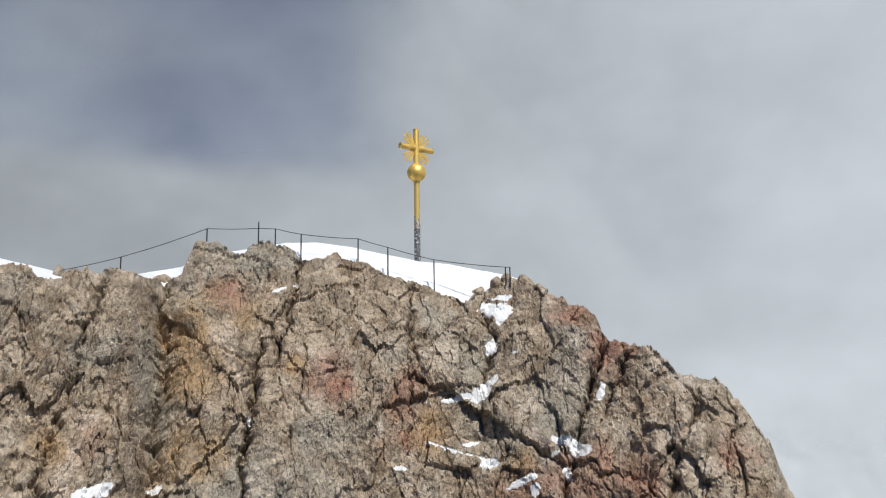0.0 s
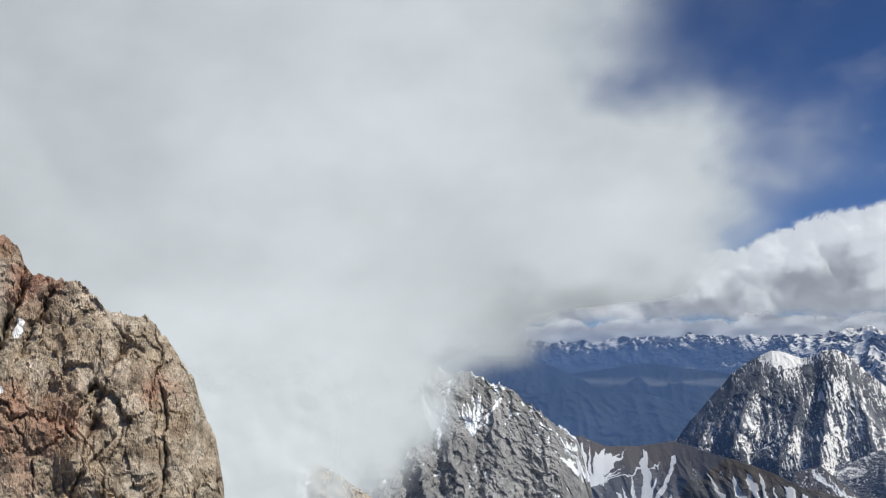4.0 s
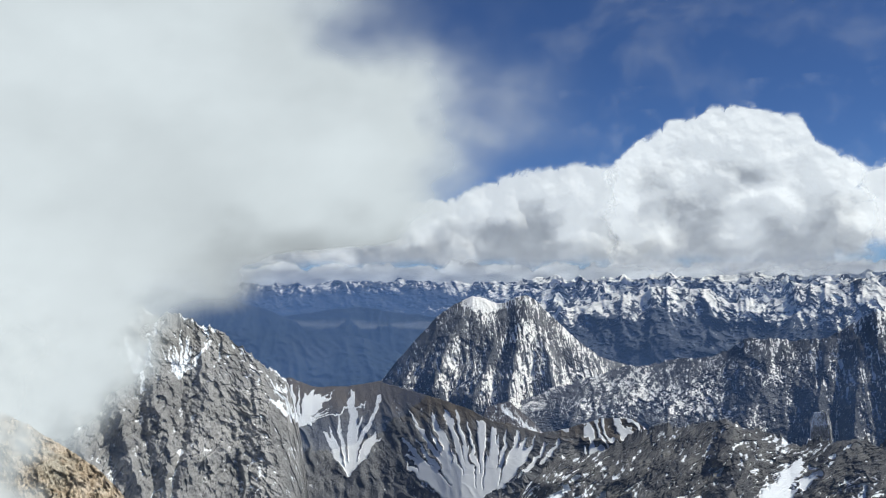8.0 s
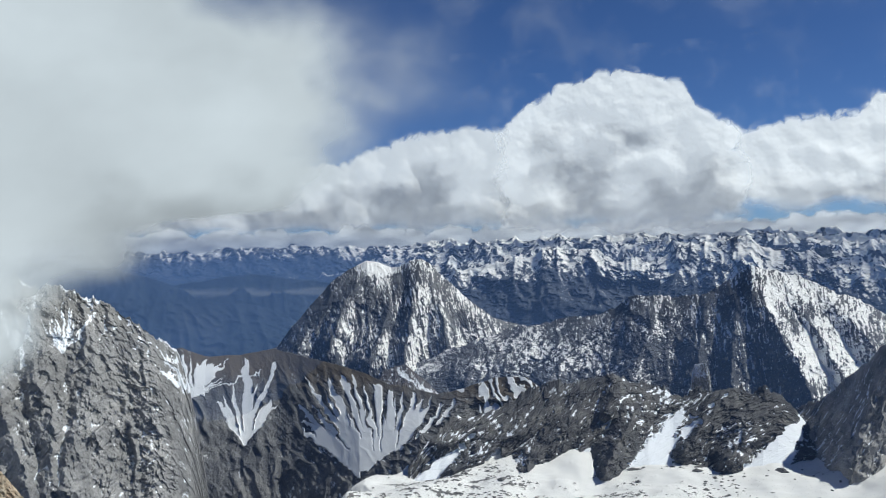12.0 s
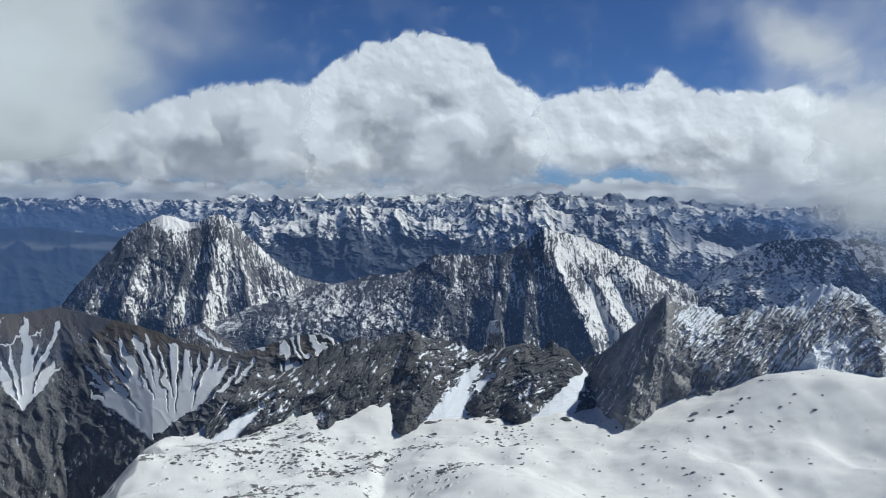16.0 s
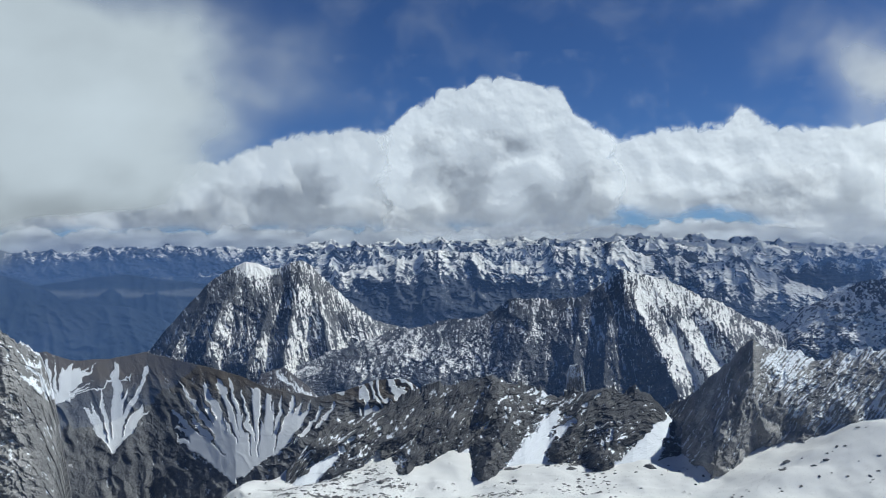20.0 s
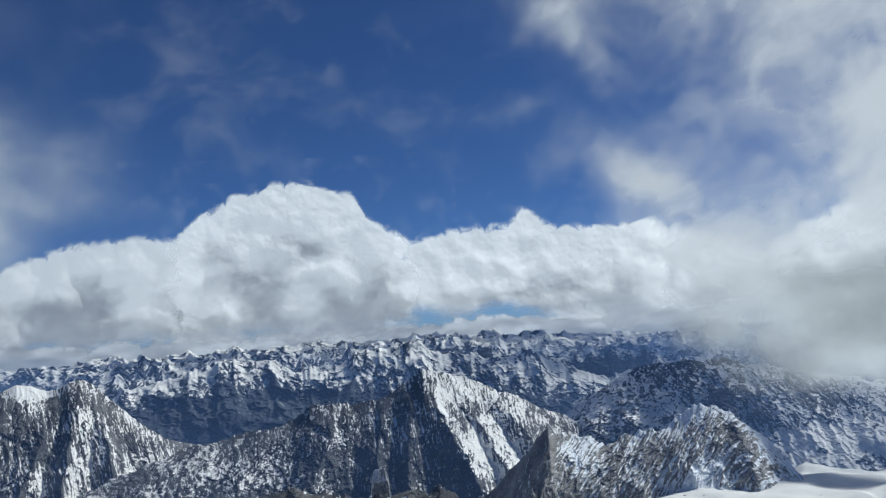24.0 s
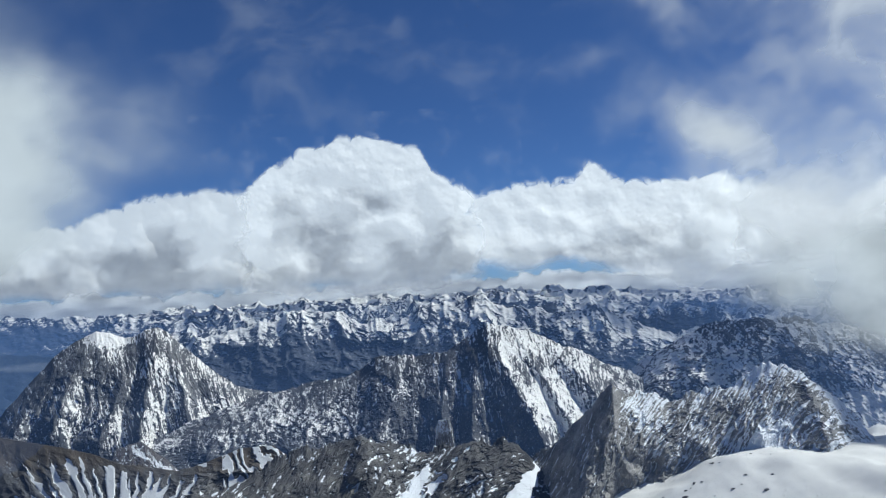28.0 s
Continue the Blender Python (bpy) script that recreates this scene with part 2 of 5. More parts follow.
def spread(x, n):
    """Blur along and across by n cells."""
    for axis in (1, 0):
        pad = [(n, n) if k == axis else (0, 0) for k in (0, 1)]
        c = np.cumsum(np.pad(x, pad, mode="edge"), axis=axis)
        c = np.concatenate([np.zeros_like(np.take(c, [0], axis)), c], axis)
        m, w = x.shape[axis], 2 * n + 1
        x = (np.take(c, range(w, w + m), axis) - np.take(c, range(0, m), axis)) / w
    return x


def resize(x, rows, cols):
    """Even stretch of a grid."""
    y = np.linspace(0, x.shape[0] - 1, rows)
    i = np.clip(y.astype(int), 0, x.shape[0] - 2)
    x = x[i] + (x[i + 1] - x[i]) * (y - i)[:, None]
    y = np.linspace(0, x.shape[1] - 1, cols)
    i = np.clip(y.astype(int), 0, x.shape[1] - 2)
    return x[:, i] + (x[:, i + 1] - x[:, i]) * (y - i)[None, :]


def carve(d, rounds, depth, cell):
    """Melt water runs down from the crest and cuts branching couloirs into the relief d; gives the cut and how much water ran."""
    full = d.shape
    d = d[::cell, ::cell] + 0.0
    first = d + 0.0
    rows, cols = d.shape
    here = np.arange(cols)
    for k in range(rounds):
        water = np.ones_like(d)
        for row in range(rows - 1, 0, -1):
            low, best = d[row - 1] + 0.0, here
            for o in (-1, 1, -2, 2):
                j = np.clip(here + o, 0, cols - 1)
                side = d[row - 1][j] + 0.03 * depth * abs(o)
                better = side < low
                low, best = np.where(better, side, low), np.where(better, j, best)
            water[row - 1] += np.bincount(best, water[row], cols)
        run = np.log(water)
        run = np.clip(run - run.mean(axis=1, keepdims=True), -1.5, 3.5)
        cut = 0.25 * spread(run, 2) + 0.7 * spread(run, 5) + 1.0 * spread(run, 9) + 1.1 * spread(run, 18)
        d = d - depth / rounds * cut * 0.5
    return resize(d - first, *full), resize(0.8 * run + 0.4 * spread(run, 1), *full)


def rank(x):
    """The share of all points that lie lower: an even spread from 0 to 1."""
    out = np.empty(x.size)
    out[np.argsort(x, axis=None)] = np.linspace(0, 1, x.size)
    return out.reshape(x.shape)


def even(x):
    return (x - x.mean()) / (x.std() + 1e-9)


def speckle(i, size, seed=0):
    return fbm(i["u"] / size, i["v"] / size * 0.8, 5, seed + 411, 0.62)


def snow_lay(i, share, run=0.6, up=0.3, hollow=0.4, grain=0.4, size=18.0, sunny=0.0, ledge=0.0, streak=(0.0, 4.0, 40.0, 0.0), gain=2.6, seed=0):
    """Snow on the given share of the slope: in couloirs, hollows, on level ground and ledges, in streaks and specks."""
    share = share * np.clip(1 + 0.9 * fbm(i["u"] / size / 6, i["v"] / size / 6, 4, seed + 421), 0.1, 2)
    x = run * even(i["run"]) + up * even(i["up"]) + hollow * even(i["hollow"]) + sunny * even(i["sunny"]) + ledge * even(i["ledge"])
    x = x + grain * (0.6 * even(speckle(i, size, seed)) + 0.9 * even(speckle(i, size * 0.28, seed + 7)))
    weight, wide, long, lean = streak
    if np.any(weight):
        sway = 1.3 * fbm(i["u"] / wide / 9, i["v"] / wide / 9, 4, seed + 401)
        x = x + weight * even(fbm((i["u"] + lean * i["v"]) / wide + sway, i["v"] / long, 4, seed + 403, 0.6))
    return 0.5 + gain * (rank(x) - 1 + share)


def fan_frame(az, el, focus, seed):
    """Lean from upright and reach, in degrees, round a focus on the slope, with a ragged warp."""
    wa = az + 0.16 * fbm(az / 0.9, el / 0.9, 5, seed + 1, 0.6)
    we = el + 0.30 * fbm(az / 0.6, el / 0.6, 5, seed + 2, 0.6)
    return np.degrees(np.arctan2(wa - focus[0], we - focus[1])), np.hypot(wa - focus[0], we - focus[1])


def fingers(az, el, focus, rows, half=0.15, seed=0):
    """Single snow streaks towards a focus: rows of a streak's lean, its inner and outer reach; half: half breadth."""
    lean, reach = fan_frame(az, el, focus, seed)
    lie = np.full(az.shape, -9.0)
    rnd = random.Random(seed)
    for c, inner, outer in rows:
        w, bow = rnd.uniform(0.75, 1.3), rnd.uniform(-3.5, 3.5)
        off = np.abs(np.radians(lean - c - bow * (reach - inner) / 4) * reach)
        down = np.clip((outer - reach) / (outer - inner), 0, 1.4)
        lie = np.maximum(lie, np.minimum(np.minimum(w * half * (0.35 + 0.75 * down) - off, 0.35 * (outer - reach)), 0.6 * (reach - inner)))
    return lie


def snow_fan(az, el, focus, rim, count, low, high, seed, dark=0.46):
    """A snow slope that narrows to a focus, with bare wedges hanging into it; rim: lean and reach of its upper edge; low, high: where the wedges end."""
    lean, reach = fan_frame(az, el, focus, seed)
    left, right = rim[0][0], rim[-1][0]
    top = along(lean, rim) + 0.5 * fbm(lean / 3.0, reach * 0 + seed, 3, seed + 5)
    lie = np.minimum(0.4 * (top - reach), np.radians(np.minimum(lean - left, right - lean)) * reach)
    rnd = random.Random(seed)
    gap = (right - left) / count
    for k in range(count):
        c, end, w = left + (k + rnd.uniform(0.2, 0.8)) * gap, low + (high - low) * rnd.random() ** 1.3, rnd.uniform(0.6, 1.5)
        bow = rnd.uniform(-1.2, 1.2)
        broad = np.radians(gap) * reach * dark * w * np.clip((reach - end) / (along(c, rim) - end), 0, 1.1) ** 0.8
        lie = np.minimum(lie, np.where(reach > end, np.abs(np.radians(lean - c - bow * (reach - end)) * reach) - broad, 9))
    return lie


def spur_relief(a, e, spurs, seed):
    """How far the spurs stand out: rows of half breadth, relief at the top and at the foot, and the line down from the crest."""
    wa = a + 0.20 * fbm(a / 0.9, e / 0.9, 5, seed + 301, 0.55)
    we = e + 0.20 * fbm(a / 0.9 + 7, e / 0.9, 5, seed + 302, 0.55)
    out = 0 * a
    for w, h0, h1, line in spurs:
        far, tall = np.full(a.shape, 99.0), 0 * a
        total = len(line) - 1
        for k, ((a0, e0), (a1, e1)) in enumerate(zip(line, line[1:])):
            da, de = a1 - a0, e1 - e0
            t = np.clip(((wa - a0) * da + (we - e0) * de) / (da * da + de * de), 0, 1)
            gap = np.hypot(wa - a0 - t * da, we - e0 - t * de)
            tall = np.where(gap < far, h0 + (h1 - h0) * ((k + t) / total) ** 0.7, tall)
            far = np.minimum(far, gap)
        out = np.maximum(out, tall * np.clip(1 - far / w, 0, 1))
    return out


def ridge(name, label, crest, foot, cols, rows, mat, snow, gully=60.0, relief=10.0, jag=0.12, power=1.0, shear=0.0, stretch=3.0, back=300.0,
          seed=1, grass=None, rough=0.25, category="mountain", keep=0.12, spurs=(), tall=0.0, spur=350.0, facet=(60.0, 0.0, 1.5), gorge=6.0, cell=1,
          strata=(10.0, 0.5, 0.0), peak=0.0, drift=None, parts=()):
    """A mountain: rows of (bearing, height angle, distance) give its crest and its foot as seen from the terrace; parts: the bearing at which each ends, and its name."""
    a = np.linspace(crest[0][0], crest[-1][0], cols)
    rc, rf = along(a, crest, 2), along(a, foot, 2)
    ec = along(a, crest)
    if peak:
        ec = ec + peak * (ridged(a * 0.7, a * 0 + seed, 4, seed + 57, 0.5) - 0.45)
    zc, zf = rc * np.tan(np.radians(ec)), rf * np.tan(np.radians(along(a, foot)))
    s = np.concatenate([np.linspace(0, 1, rows), np.linspace(1, 2, 8)[1:]])[:, None]
    front, rear = np.minimum(s, 1), np.maximum(s - 1, 0)
    r = rf + (rc - rf) * front + back * rear
    teeth_up = np.radians(jag) * rc * (0.6 * fbm(a * 0.9, a * 0 + seed, 6, seed, 0.55) + 0.5 * (ridged(a * 1.9, a * 0 + seed, 4, seed + 5, 0.6) - 0.4))
    z = zf + (zc - zf) * front ** power + teeth_up * np.where(s <= 1, front ** 36, np.maximum(1 - 1.5 * rear, 0)) - (zc - zf) * 0.8 * rear ** 0.8
    level = np.radians(a)[None, :] * np.mean(rc) + 0 * s
    v = np.minimum(s, 1) * np.hypot(np.mean(rc - rf), np.mean(zc - zf)) + rear * back
    u = level + shear * v
    e0 = np.degrees(np.arctan2(z, r))
    az = a + 0 * s
    wx, wy = 0.35 * fbm(u / gully / 1.7, v / gully / 1.7, 3, seed + 70), 0.5 * fbm(u / gully / 1.5, v / gully / 1.5, 3, seed + 80)
    n = ridged(u / gully + wx, v / (gully * stretch) + wy, 5, seed + 3, 0.55)
    f = fbm(u / gully * 3, v / gully * 3, 6, seed + 11, 0.6)
    hold = np.where(s <= 1, keep + (1 - keep) * (1 - np.clip(s, 0, 1) ** 5), keep)
    d = relief * ((n - 0.45) * 2 + rough * f)
    if spurs:
        d = d + spur_relief(az, e0, spurs, seed)
    if tall:
        d = d + tall * (ridged(u / spur + 0.6 * wx, v / (spur * 1.6) + 0.5 * wy, 3, seed + 29) - 0.45) * 2
    thick, dip, depth = strata
    ledge = 0 * d
    if depth:
        for k, share in ((1.0, 0.6), (0.37, 0.4)):
            q = (v - dip * level) / (thick * k) + 1.6 * fbm(u / thick / 5, v / thick / 5, 5, seed + 61, 0.6) + 0.35 * f
            layer = np.floor(q)
            step = q - layer
            ledge = ledge + share * (0.5 + lattice(layer.astype(np.int64), 0 * layer.astype(np.int64), seed)) * (step ** 1.5 - 0.5)
        d = d - depth * ledge * smooth(-0.5, 0.7, fbm(u / thick / 4, v / thick / 4, 4, seed + 63))
    if facet[1]:
        for k in (1.0, 0.42, 0.18):
            h, gap = blocks((u + 6 * f) / (facet[0] * k), (v + 5 * f) / (facet[0] * k * (facet[2] if len(facet) > 2 else 1.5)), seed + 43)
            d = d + facet[1] * k * (h - 0.5 * smooth(0.12, 0, gap))
    d = d * hold
    lie = drift(az, e0) if drift else 0 * n
    d = d * (1 - 0.9 * lie)
    cut, run = carve(d[:rows], 3, gorge, cell)
    tail = np.zeros((len(s) - rows, cols))
    cut, run = np.concatenate([cut, tail]), np.concatenate([run, tail])
    d = d + cut * hold * (1 - 0.8 * lie)
    z, r = z * (r - d) / r, r - d
    x, y = r * np.sin(np.radians(a)), r * np.cos(np.radians(a))
    nx, ny, nz = grid_normals(x, y, z)
    info = dict(az=az, el=e0, s=s + 0 * r, n=n, up=nz, f=f, u=level, v=v, seed=seed, run=run, hollow=spread(d, 9) - d, sunny=nx, ledge=ledge)
    layers = {"snow": np.maximum(snow(info), 1.3 * lie - 0.15)}
    if grass:
        layers["grass"] = grass(info)
    if not parts:
        return tagged(sheet(name, x, y, z, mat, layers), label, category)
    ob = new(name)
    ob.location = (float(x[0, cols // 2]), float(y[0, cols // 2]), float(z[0, cols // 2]))
    first = 0
    for end, what, look_of in parts:
        last = min(int(np.searchsorted(a, end)), cols - 1)
        k = slice(first, last + 1)
        piece = sheet(what, x[:, k] - ob.location.x, y[:, k] - ob.location.y, z[:, k] - ob.location.z, mat, {q: w[:, k] for q, w in layers.items()}, parent=ob, normals=(nx[:, k], ny[:, k], nz[:, k]))
        if look_of:
            tagged(piece, look_of)
        first = last
    return tagged(ob, label, category)


# ---- ground ----
def build_ground():
    """One sheet from below the terrace to the horizon."""
    a = np.linspace(-180, 180, 361)
    r = np.concatenate([np.linspace(0.0, 30, 20), np.geomspace(36, 4960, 90)])[:, None]
    z = along(r[:, 0], ((0, -1.7), (1.5, -1.8), (3, -5), (30, -32), (300, -240), (1000, -560), (2000, -650), (3100, -650), (3500, -540), (3800, -400), (4300, -210), (4960, -120)))[:, None]
    u = r * np.sin(np.radians(a))
    v = r * np.cos(np.radians(a))
    z = z + 0.03 * np.minimum(r, 900) * fbm(u / 300, v / 300, 5, 4) + 0 * a
    ob = sheet("ground", u, v, z, FOREST, {"snow": 0.15 + 0.2 * fbm(u / 500, v / 500, 4, 9)})
    tagged(ob, "dark fir-covered valley floor below the mountains", "ground", kind="structure")


build_ground()


RISE = ((-34, 0), (16, 0), (22, 0.13), (26, 0.235), (34, 0.24), (40, 0.20), (47, 0.25), (60, 0.32))


def shade_swells(x, y, wave, seed):
    """Long swells added to the snow, shaped to shade like bands of cloud shadow: a gentle darkening side and a steeper
    one.
    """
    q = (0.9 * x - 0.44 * y) / wave + 0.7 * fbm(x / wave / 2, y / wave / 2, 3, seed)
    t = q - np.floor(q)
    return smooth(0, 0.8, t) * smooth(1, 0.8, t) * smooth(-0.5, 0.4, fbm(x / wave / 1.5, y / wave / 1.5, 2, seed + 1))


def snow_height(x, y, bearing, dist):
    x, y = np.asarray(x, float), np.asarray(y, float)
    z = -424 + (28 - 16 * smooth(1350, 1500, dist) * smooth(19, 14, bearing)) * fbm(x / 260, y / 200, 3, 21) + 9 * fbm(x / 120, y / 190, 3, 24) * smooth(1700, 1500, dist) + 1.6 * fbm(x / 60, y / 50, 3, 22)
    z = z + 13 * shade_swells(x, y, 240, 51) * smooth(1780, 1600, dist)
    return z + sum(along(bearing + k, RISE) for k in (-2, -1, 0, 1, 2)) / 5 * np.clip(dist - 1250, 0, 480) - 0.5 * np.clip(dist - 1740, 0, None) * smooth(17, 20, bearing) * smooth(36, 32, bearing) + smooth(16.5, 13.5, bearing) * smooth(-8, -4, bearing) * (0.16 * np.clip(dist - 1480, 0, 200) - 0.6 * np.clip(dist - 1700, 0, None))


def build_snowfield():
    a = np.linspace(-30, 56, 1150)
    r = np.linspace(960, 2050, 400)[:, None]
    edge = along(r[:, 0], ((960, -21), (1160, -17.2), (1370, -13.9), (1600, -10.9), (1750, -8.4), (2150, -3)))[:, None]
    x, y = r * np.sin(np.radians(a)), r * np.cos(np.radians(a))
    z = snow_height(x, y, a, r)
    past = np.clip(edge + 0.9 * fbm(r / 90, a / 9, 4, 25) - a, 0, 30) * np.radians(1) * r
    z = np.maximum(z - 0.85 * past - 0.0012 * past ** 2, -700)
    clumps = smooth(0.0, 0.6, fbm(x / 150 + 3, y / 70, 4, 26))
    slant = x * 0.94 + y * 0.34, y * 0.94 - x * 0.34
    specks = rank(0.75 * fbm(slant[0] / 22, slant[1] / 9, 5, 27, 0.6) + 0.45 * fbm(slant[0] / 6, slant[1] / 4, 3, 28))
    near = smooth(1640, 1420, r) * smooth(14, 2, a) * (0.08 + 0.92 * clumps) + 0.9 * smooth(1260, 1060, r) * clumps
    share = 0.16 * near + 0.006 * smooth(1700, 1250, r) + 0.5 * smooth(40, 180, past) + 0.2 * smooth(0, 40, past)
    snow = 0.5 + 4.0 * (1 - share - specks)
    z = z + 2.0 * smooth(0.55, 0.45, snow)
    ob = sheet("snowfield", x, y, z, SNOWFIELD, {"snow": snow})
    tagged(ob, "wide sunlit snowfield dotted with dark rocks", "snowfield", kind="structure")


build_snowfield()


def build_scattered_rocks():
    """Low dark stones showing through the snow, in clumps."""
    rnd = random.Random(31)
    verts, faces = [], []
    base = [Vector(q).normalized() for q in ((0, 0, 1), (1, 0, 0.2), (0.3, 0.95, 0.1), (-0.8, 0.6, 0.15), (-0.8, -0.6, 0.1), (0.3, -0.95, 0.2), (0, 0, -1))]
    ring = (1, 2, 3, 4, 5)
    while len(verts) < 7 * 900:
        b, d = rnd.uniform(-12, 30), rnd.uniform(1080, 1640)
        if b < -17.2 + (d - 1160) * 0.0145 + 2:
            continue
        x, y = d * math.sin(radians(b)), d * math.cos(radians(b))
        drift = float(fbm(np.array([x / 150 + 3]), np.array([y / 70]), 4, 26)[0])
        if rnd.random() > smooth(0.0, 0.6, drift) * (0.9 if b < 12 else 0.12):
            continue
        z = snow_height(x, y, b, d)
        size = rnd.uniform(1.0, 2.6) * (2.2 if rnd.random() < 0.06 else 1)
        k = len(verts)
        for q in base:
            verts.append((x + q.x * size * rnd.uniform(1.0, 2.4), y + q.y * size * rnd.uniform(0.8, 1.6), z + q.z * size * rnd.uniform(0.5, 0.9)))
        for n in range(5):
            p, q = k + ring[n], k + ring[(n + 1) % 5]
            faces += [(k, p, q), (k + 6, q, p)]
    me = bpy.data.meshes.new("scattered_rocks")
    me.from_pydata(verts, [], faces)
    me.materials.append(STONE)
    tagged(new("scattered_rocks", me), "dark stones showing through the snowfield", "rocks", kind="stuff")


build_scattered_rocks()


def outcrop_mesh(seed):
    """A low broken rib of dark rock, about one metre long."""
    rnd = random.Random(seed)
    bm = bmesh.new()
    bmesh.ops.create_icosphere(bm, subdivisions=3, radius=0.5)
    cuts = [(Vector((rnd.uniform(-1, 1), rnd.uniform(-1, 1), rnd.uniform(-0.2, 1))).normalized(), rnd.uniform(0.2, 0.4)) for _ in range(9)]
    for v in bm.verts:
        for n, d in cuts:
            v.co -= n * max(v.co.dot(n) - d, 0)
        v.co += v.co.normalized() * 0.07 * noise.fractal(v.co * 5 + Vector((seed, 0, 0)), 1.0, 2.0, 4)
    me = bpy.data.meshes.new("rock_outcrop")
    bm.to_mesh(me)
    bm.free()
    me.materials.append(SHADED_SLAB)
    return me


for k, (b, d, wide) in enumerate(((14.1, 1560, 17), (13.2, 1535, 5), (17.4, 1520, 7), (18.0, 1535, 5), (16.9, 1490, 6), (23.9, 1500, 8), (24.6, 1515, 10), (25.2, 1545, 8), (24.2, 1470, 6), (27.0, 1480, 7), (22.3, 1500, 5), (29.5, 1520, 8))):
    x, y = d * math.sin(radians(b)), d * math.cos(radians(b))
    rock = new("rock_outcrop", outcrop_mesh(700 + k % 5))
    rock.matrix_world = Matrix.Translation((x, y, float(snow_height(x, y, b, d)) + 0.08 * wide)) @ pose(0, 0, 0, 0, 0, 37 * k - b) @ Matrix.Diagonal((wide * 1.5, wide * 0.8, wide * 0.55, 1))
    tagged(rock, "dark rock outcrop standing out of the snowfield", "rock", group="rock outcrops in the snowfield")

# ---- mountains, near to far; the spurs: half breadth, relief at the top and at the foot, and their line (bearing, height angle) ----
CAP_SPURS = (
    (1.3, 5, 60, ((-13.4, -1.9), (-14.9, -4.1), (-16.5, -6.3), (-17.1, -7.3))),
    (1.3, 5, 80, ((-12.0, -1.4), (-12.8, -2.8), (-14.1, -4.7), (-15.0, -7.3))),
    (1.2, 10, 80, ((-9.9, -1.9), (-10.4, -3.7), (-11.2, -5.8), (-12.3, -7.9))),
    (1.4, 10, 95, ((-8.6, -1.3), (-9.0, -3.4), (-9.5, -6.1), (-10.1, -8.4))),
    (1.2, 5, 80, ((-8.2, -1.7), (-7.4, -3.8), (-7.2, -5.6), (-6.9, -7.8))),
    (1.2, 5, 60, ((-6.8, -3.0), (-5.4, -4.5), (-4.3, -5.8), (-3.3, -7.5))),
    (0.8, 5, 30, ((-11.7, -1.3), (-11.7, -2.6), (-12.6, -3.8))),
)
PYRAMID_SPURS = (
    (2, 8, 135, ((12.7, -2.1), (13.4, -4.6), (14.5, -6.8), (15.5, -9.0), (15.9, -10.3))),
    (1.2, 5, 95, ((14.0, -2.4), (15.6, -5.0), (17.1, -7.9), (18.0, -9.5))),
    (1.3, 5, 80, ((16.3, -3.5), (18.0, -5.1), (19.4, -7.1))),
    (1.3, 5, 70, ((11.4, -3.0), (11.7, -5.0), (11.2, -8.0), (11.4, -10.2))),
    (1.2, 5, 75, ((10.1, -3.9), (9.6, -6.1), (9.2, -8.4), (8.9, -10.2))),
    (1.6, 5, 70, ((7.6, -4.0), (6.5, -5.4), (5.7, -7.6), (4.6, -9.5))),
    (1.4, 5, 55, ((2.7, -5.3), (1.6, -6.9), (-0.3, -9.4))),
    (1.4, 5, 55, ((-0.6, -5.6), (-2.0, -7.4), (-4.0, -9.3))),
    (1.4, 5, 50, ((-3.1, -5.6), (-4.5, -7.5), (-5.8, -9.3))),
)
MASSIF_SPURS = (
    (1.6, 5, 60, ((25.6, -3.4), (24.3, -4.8), (23.3, -6.3))),
    (1.5, 5, 70, ((27.9, -2.8), (27.0, -4.4), (25.7, -6.2))),
    (1.5, 5, 80, ((30.4, -2.6), (29.5, -4.3), (28.3, -6.1))),
    (1.6, 5, 80, ((32.0, -2.7), (32.0, -4.6), (31.1, -6.0))),
)
CRAG_SPURS = (
    (2.2, 4, 78, ((20.5, -6.7), (19.9, -8.4), (19.1, -10.0), (18.4, -12.2), (17.9, -14.2))),
    (0.9, 4, 31, ((19.5, -9.5), (20.6, -10.7), (21.3, -12.1))),
    (1.2, 2, 32, ((23.3, -7.3), (22.5, -8.8), (21.4, -10.6))),
    (1.2, 2, 32, ((25.7, -7.2), (24.7, -9.1), (23.7, -10.7))),
    (1.2, 2, 32, ((28.0, -6.8), (27.0, -8.6), (25.7, -10.4))),
    (1.6, 2, 39, ((31.1, -5.5), (30.2, -7.4), (28.7, -9.2))),
    (1.4, 2, 39, ((31.9, -5.9), (32.7, -7.9), (33.1, -9.9))),
)
LIMESTONE_SPURS = (
    (2.6, 4, 112, ((-27.4, -3.6), (-26.3, -7.0), (-24.9, -10.9), (-24.6, -14.1), (-24.5, -16.1))),
    (1, 2, 38, ((-29.0, -2.8), (-27.8, -4.8), (-26.8, -6.6), (-26.6, -8.4))),
    (2.2, 4, 93, ((-29.9, -2.9), (-29.1, -6.5), (-29.7, -9.6), (-31.1, -12.8), (-31.6, -15.4))),
    (2.2, 4, 90, ((-33.0, -2.5), (-32.6, -6.6), (-31.7, -10.8), (-32.1, -14.7))),
    (2.2, 4, 90, ((-35.5, -2.4), (-34.8, -7.1), (-33.8, -11.2), (-32.9, -14.6))),
    (2.4, 4, 90, ((-38.5, -2.3), (-37.7, -6.9), (-36.5, -10.9), (-35.7, -14.2))),
    (1.2, 2, 45, ((-24.3, -6.4), (-23.7, -9.3), (-24.1, -12.0), (-23.7, -14.8))),
)
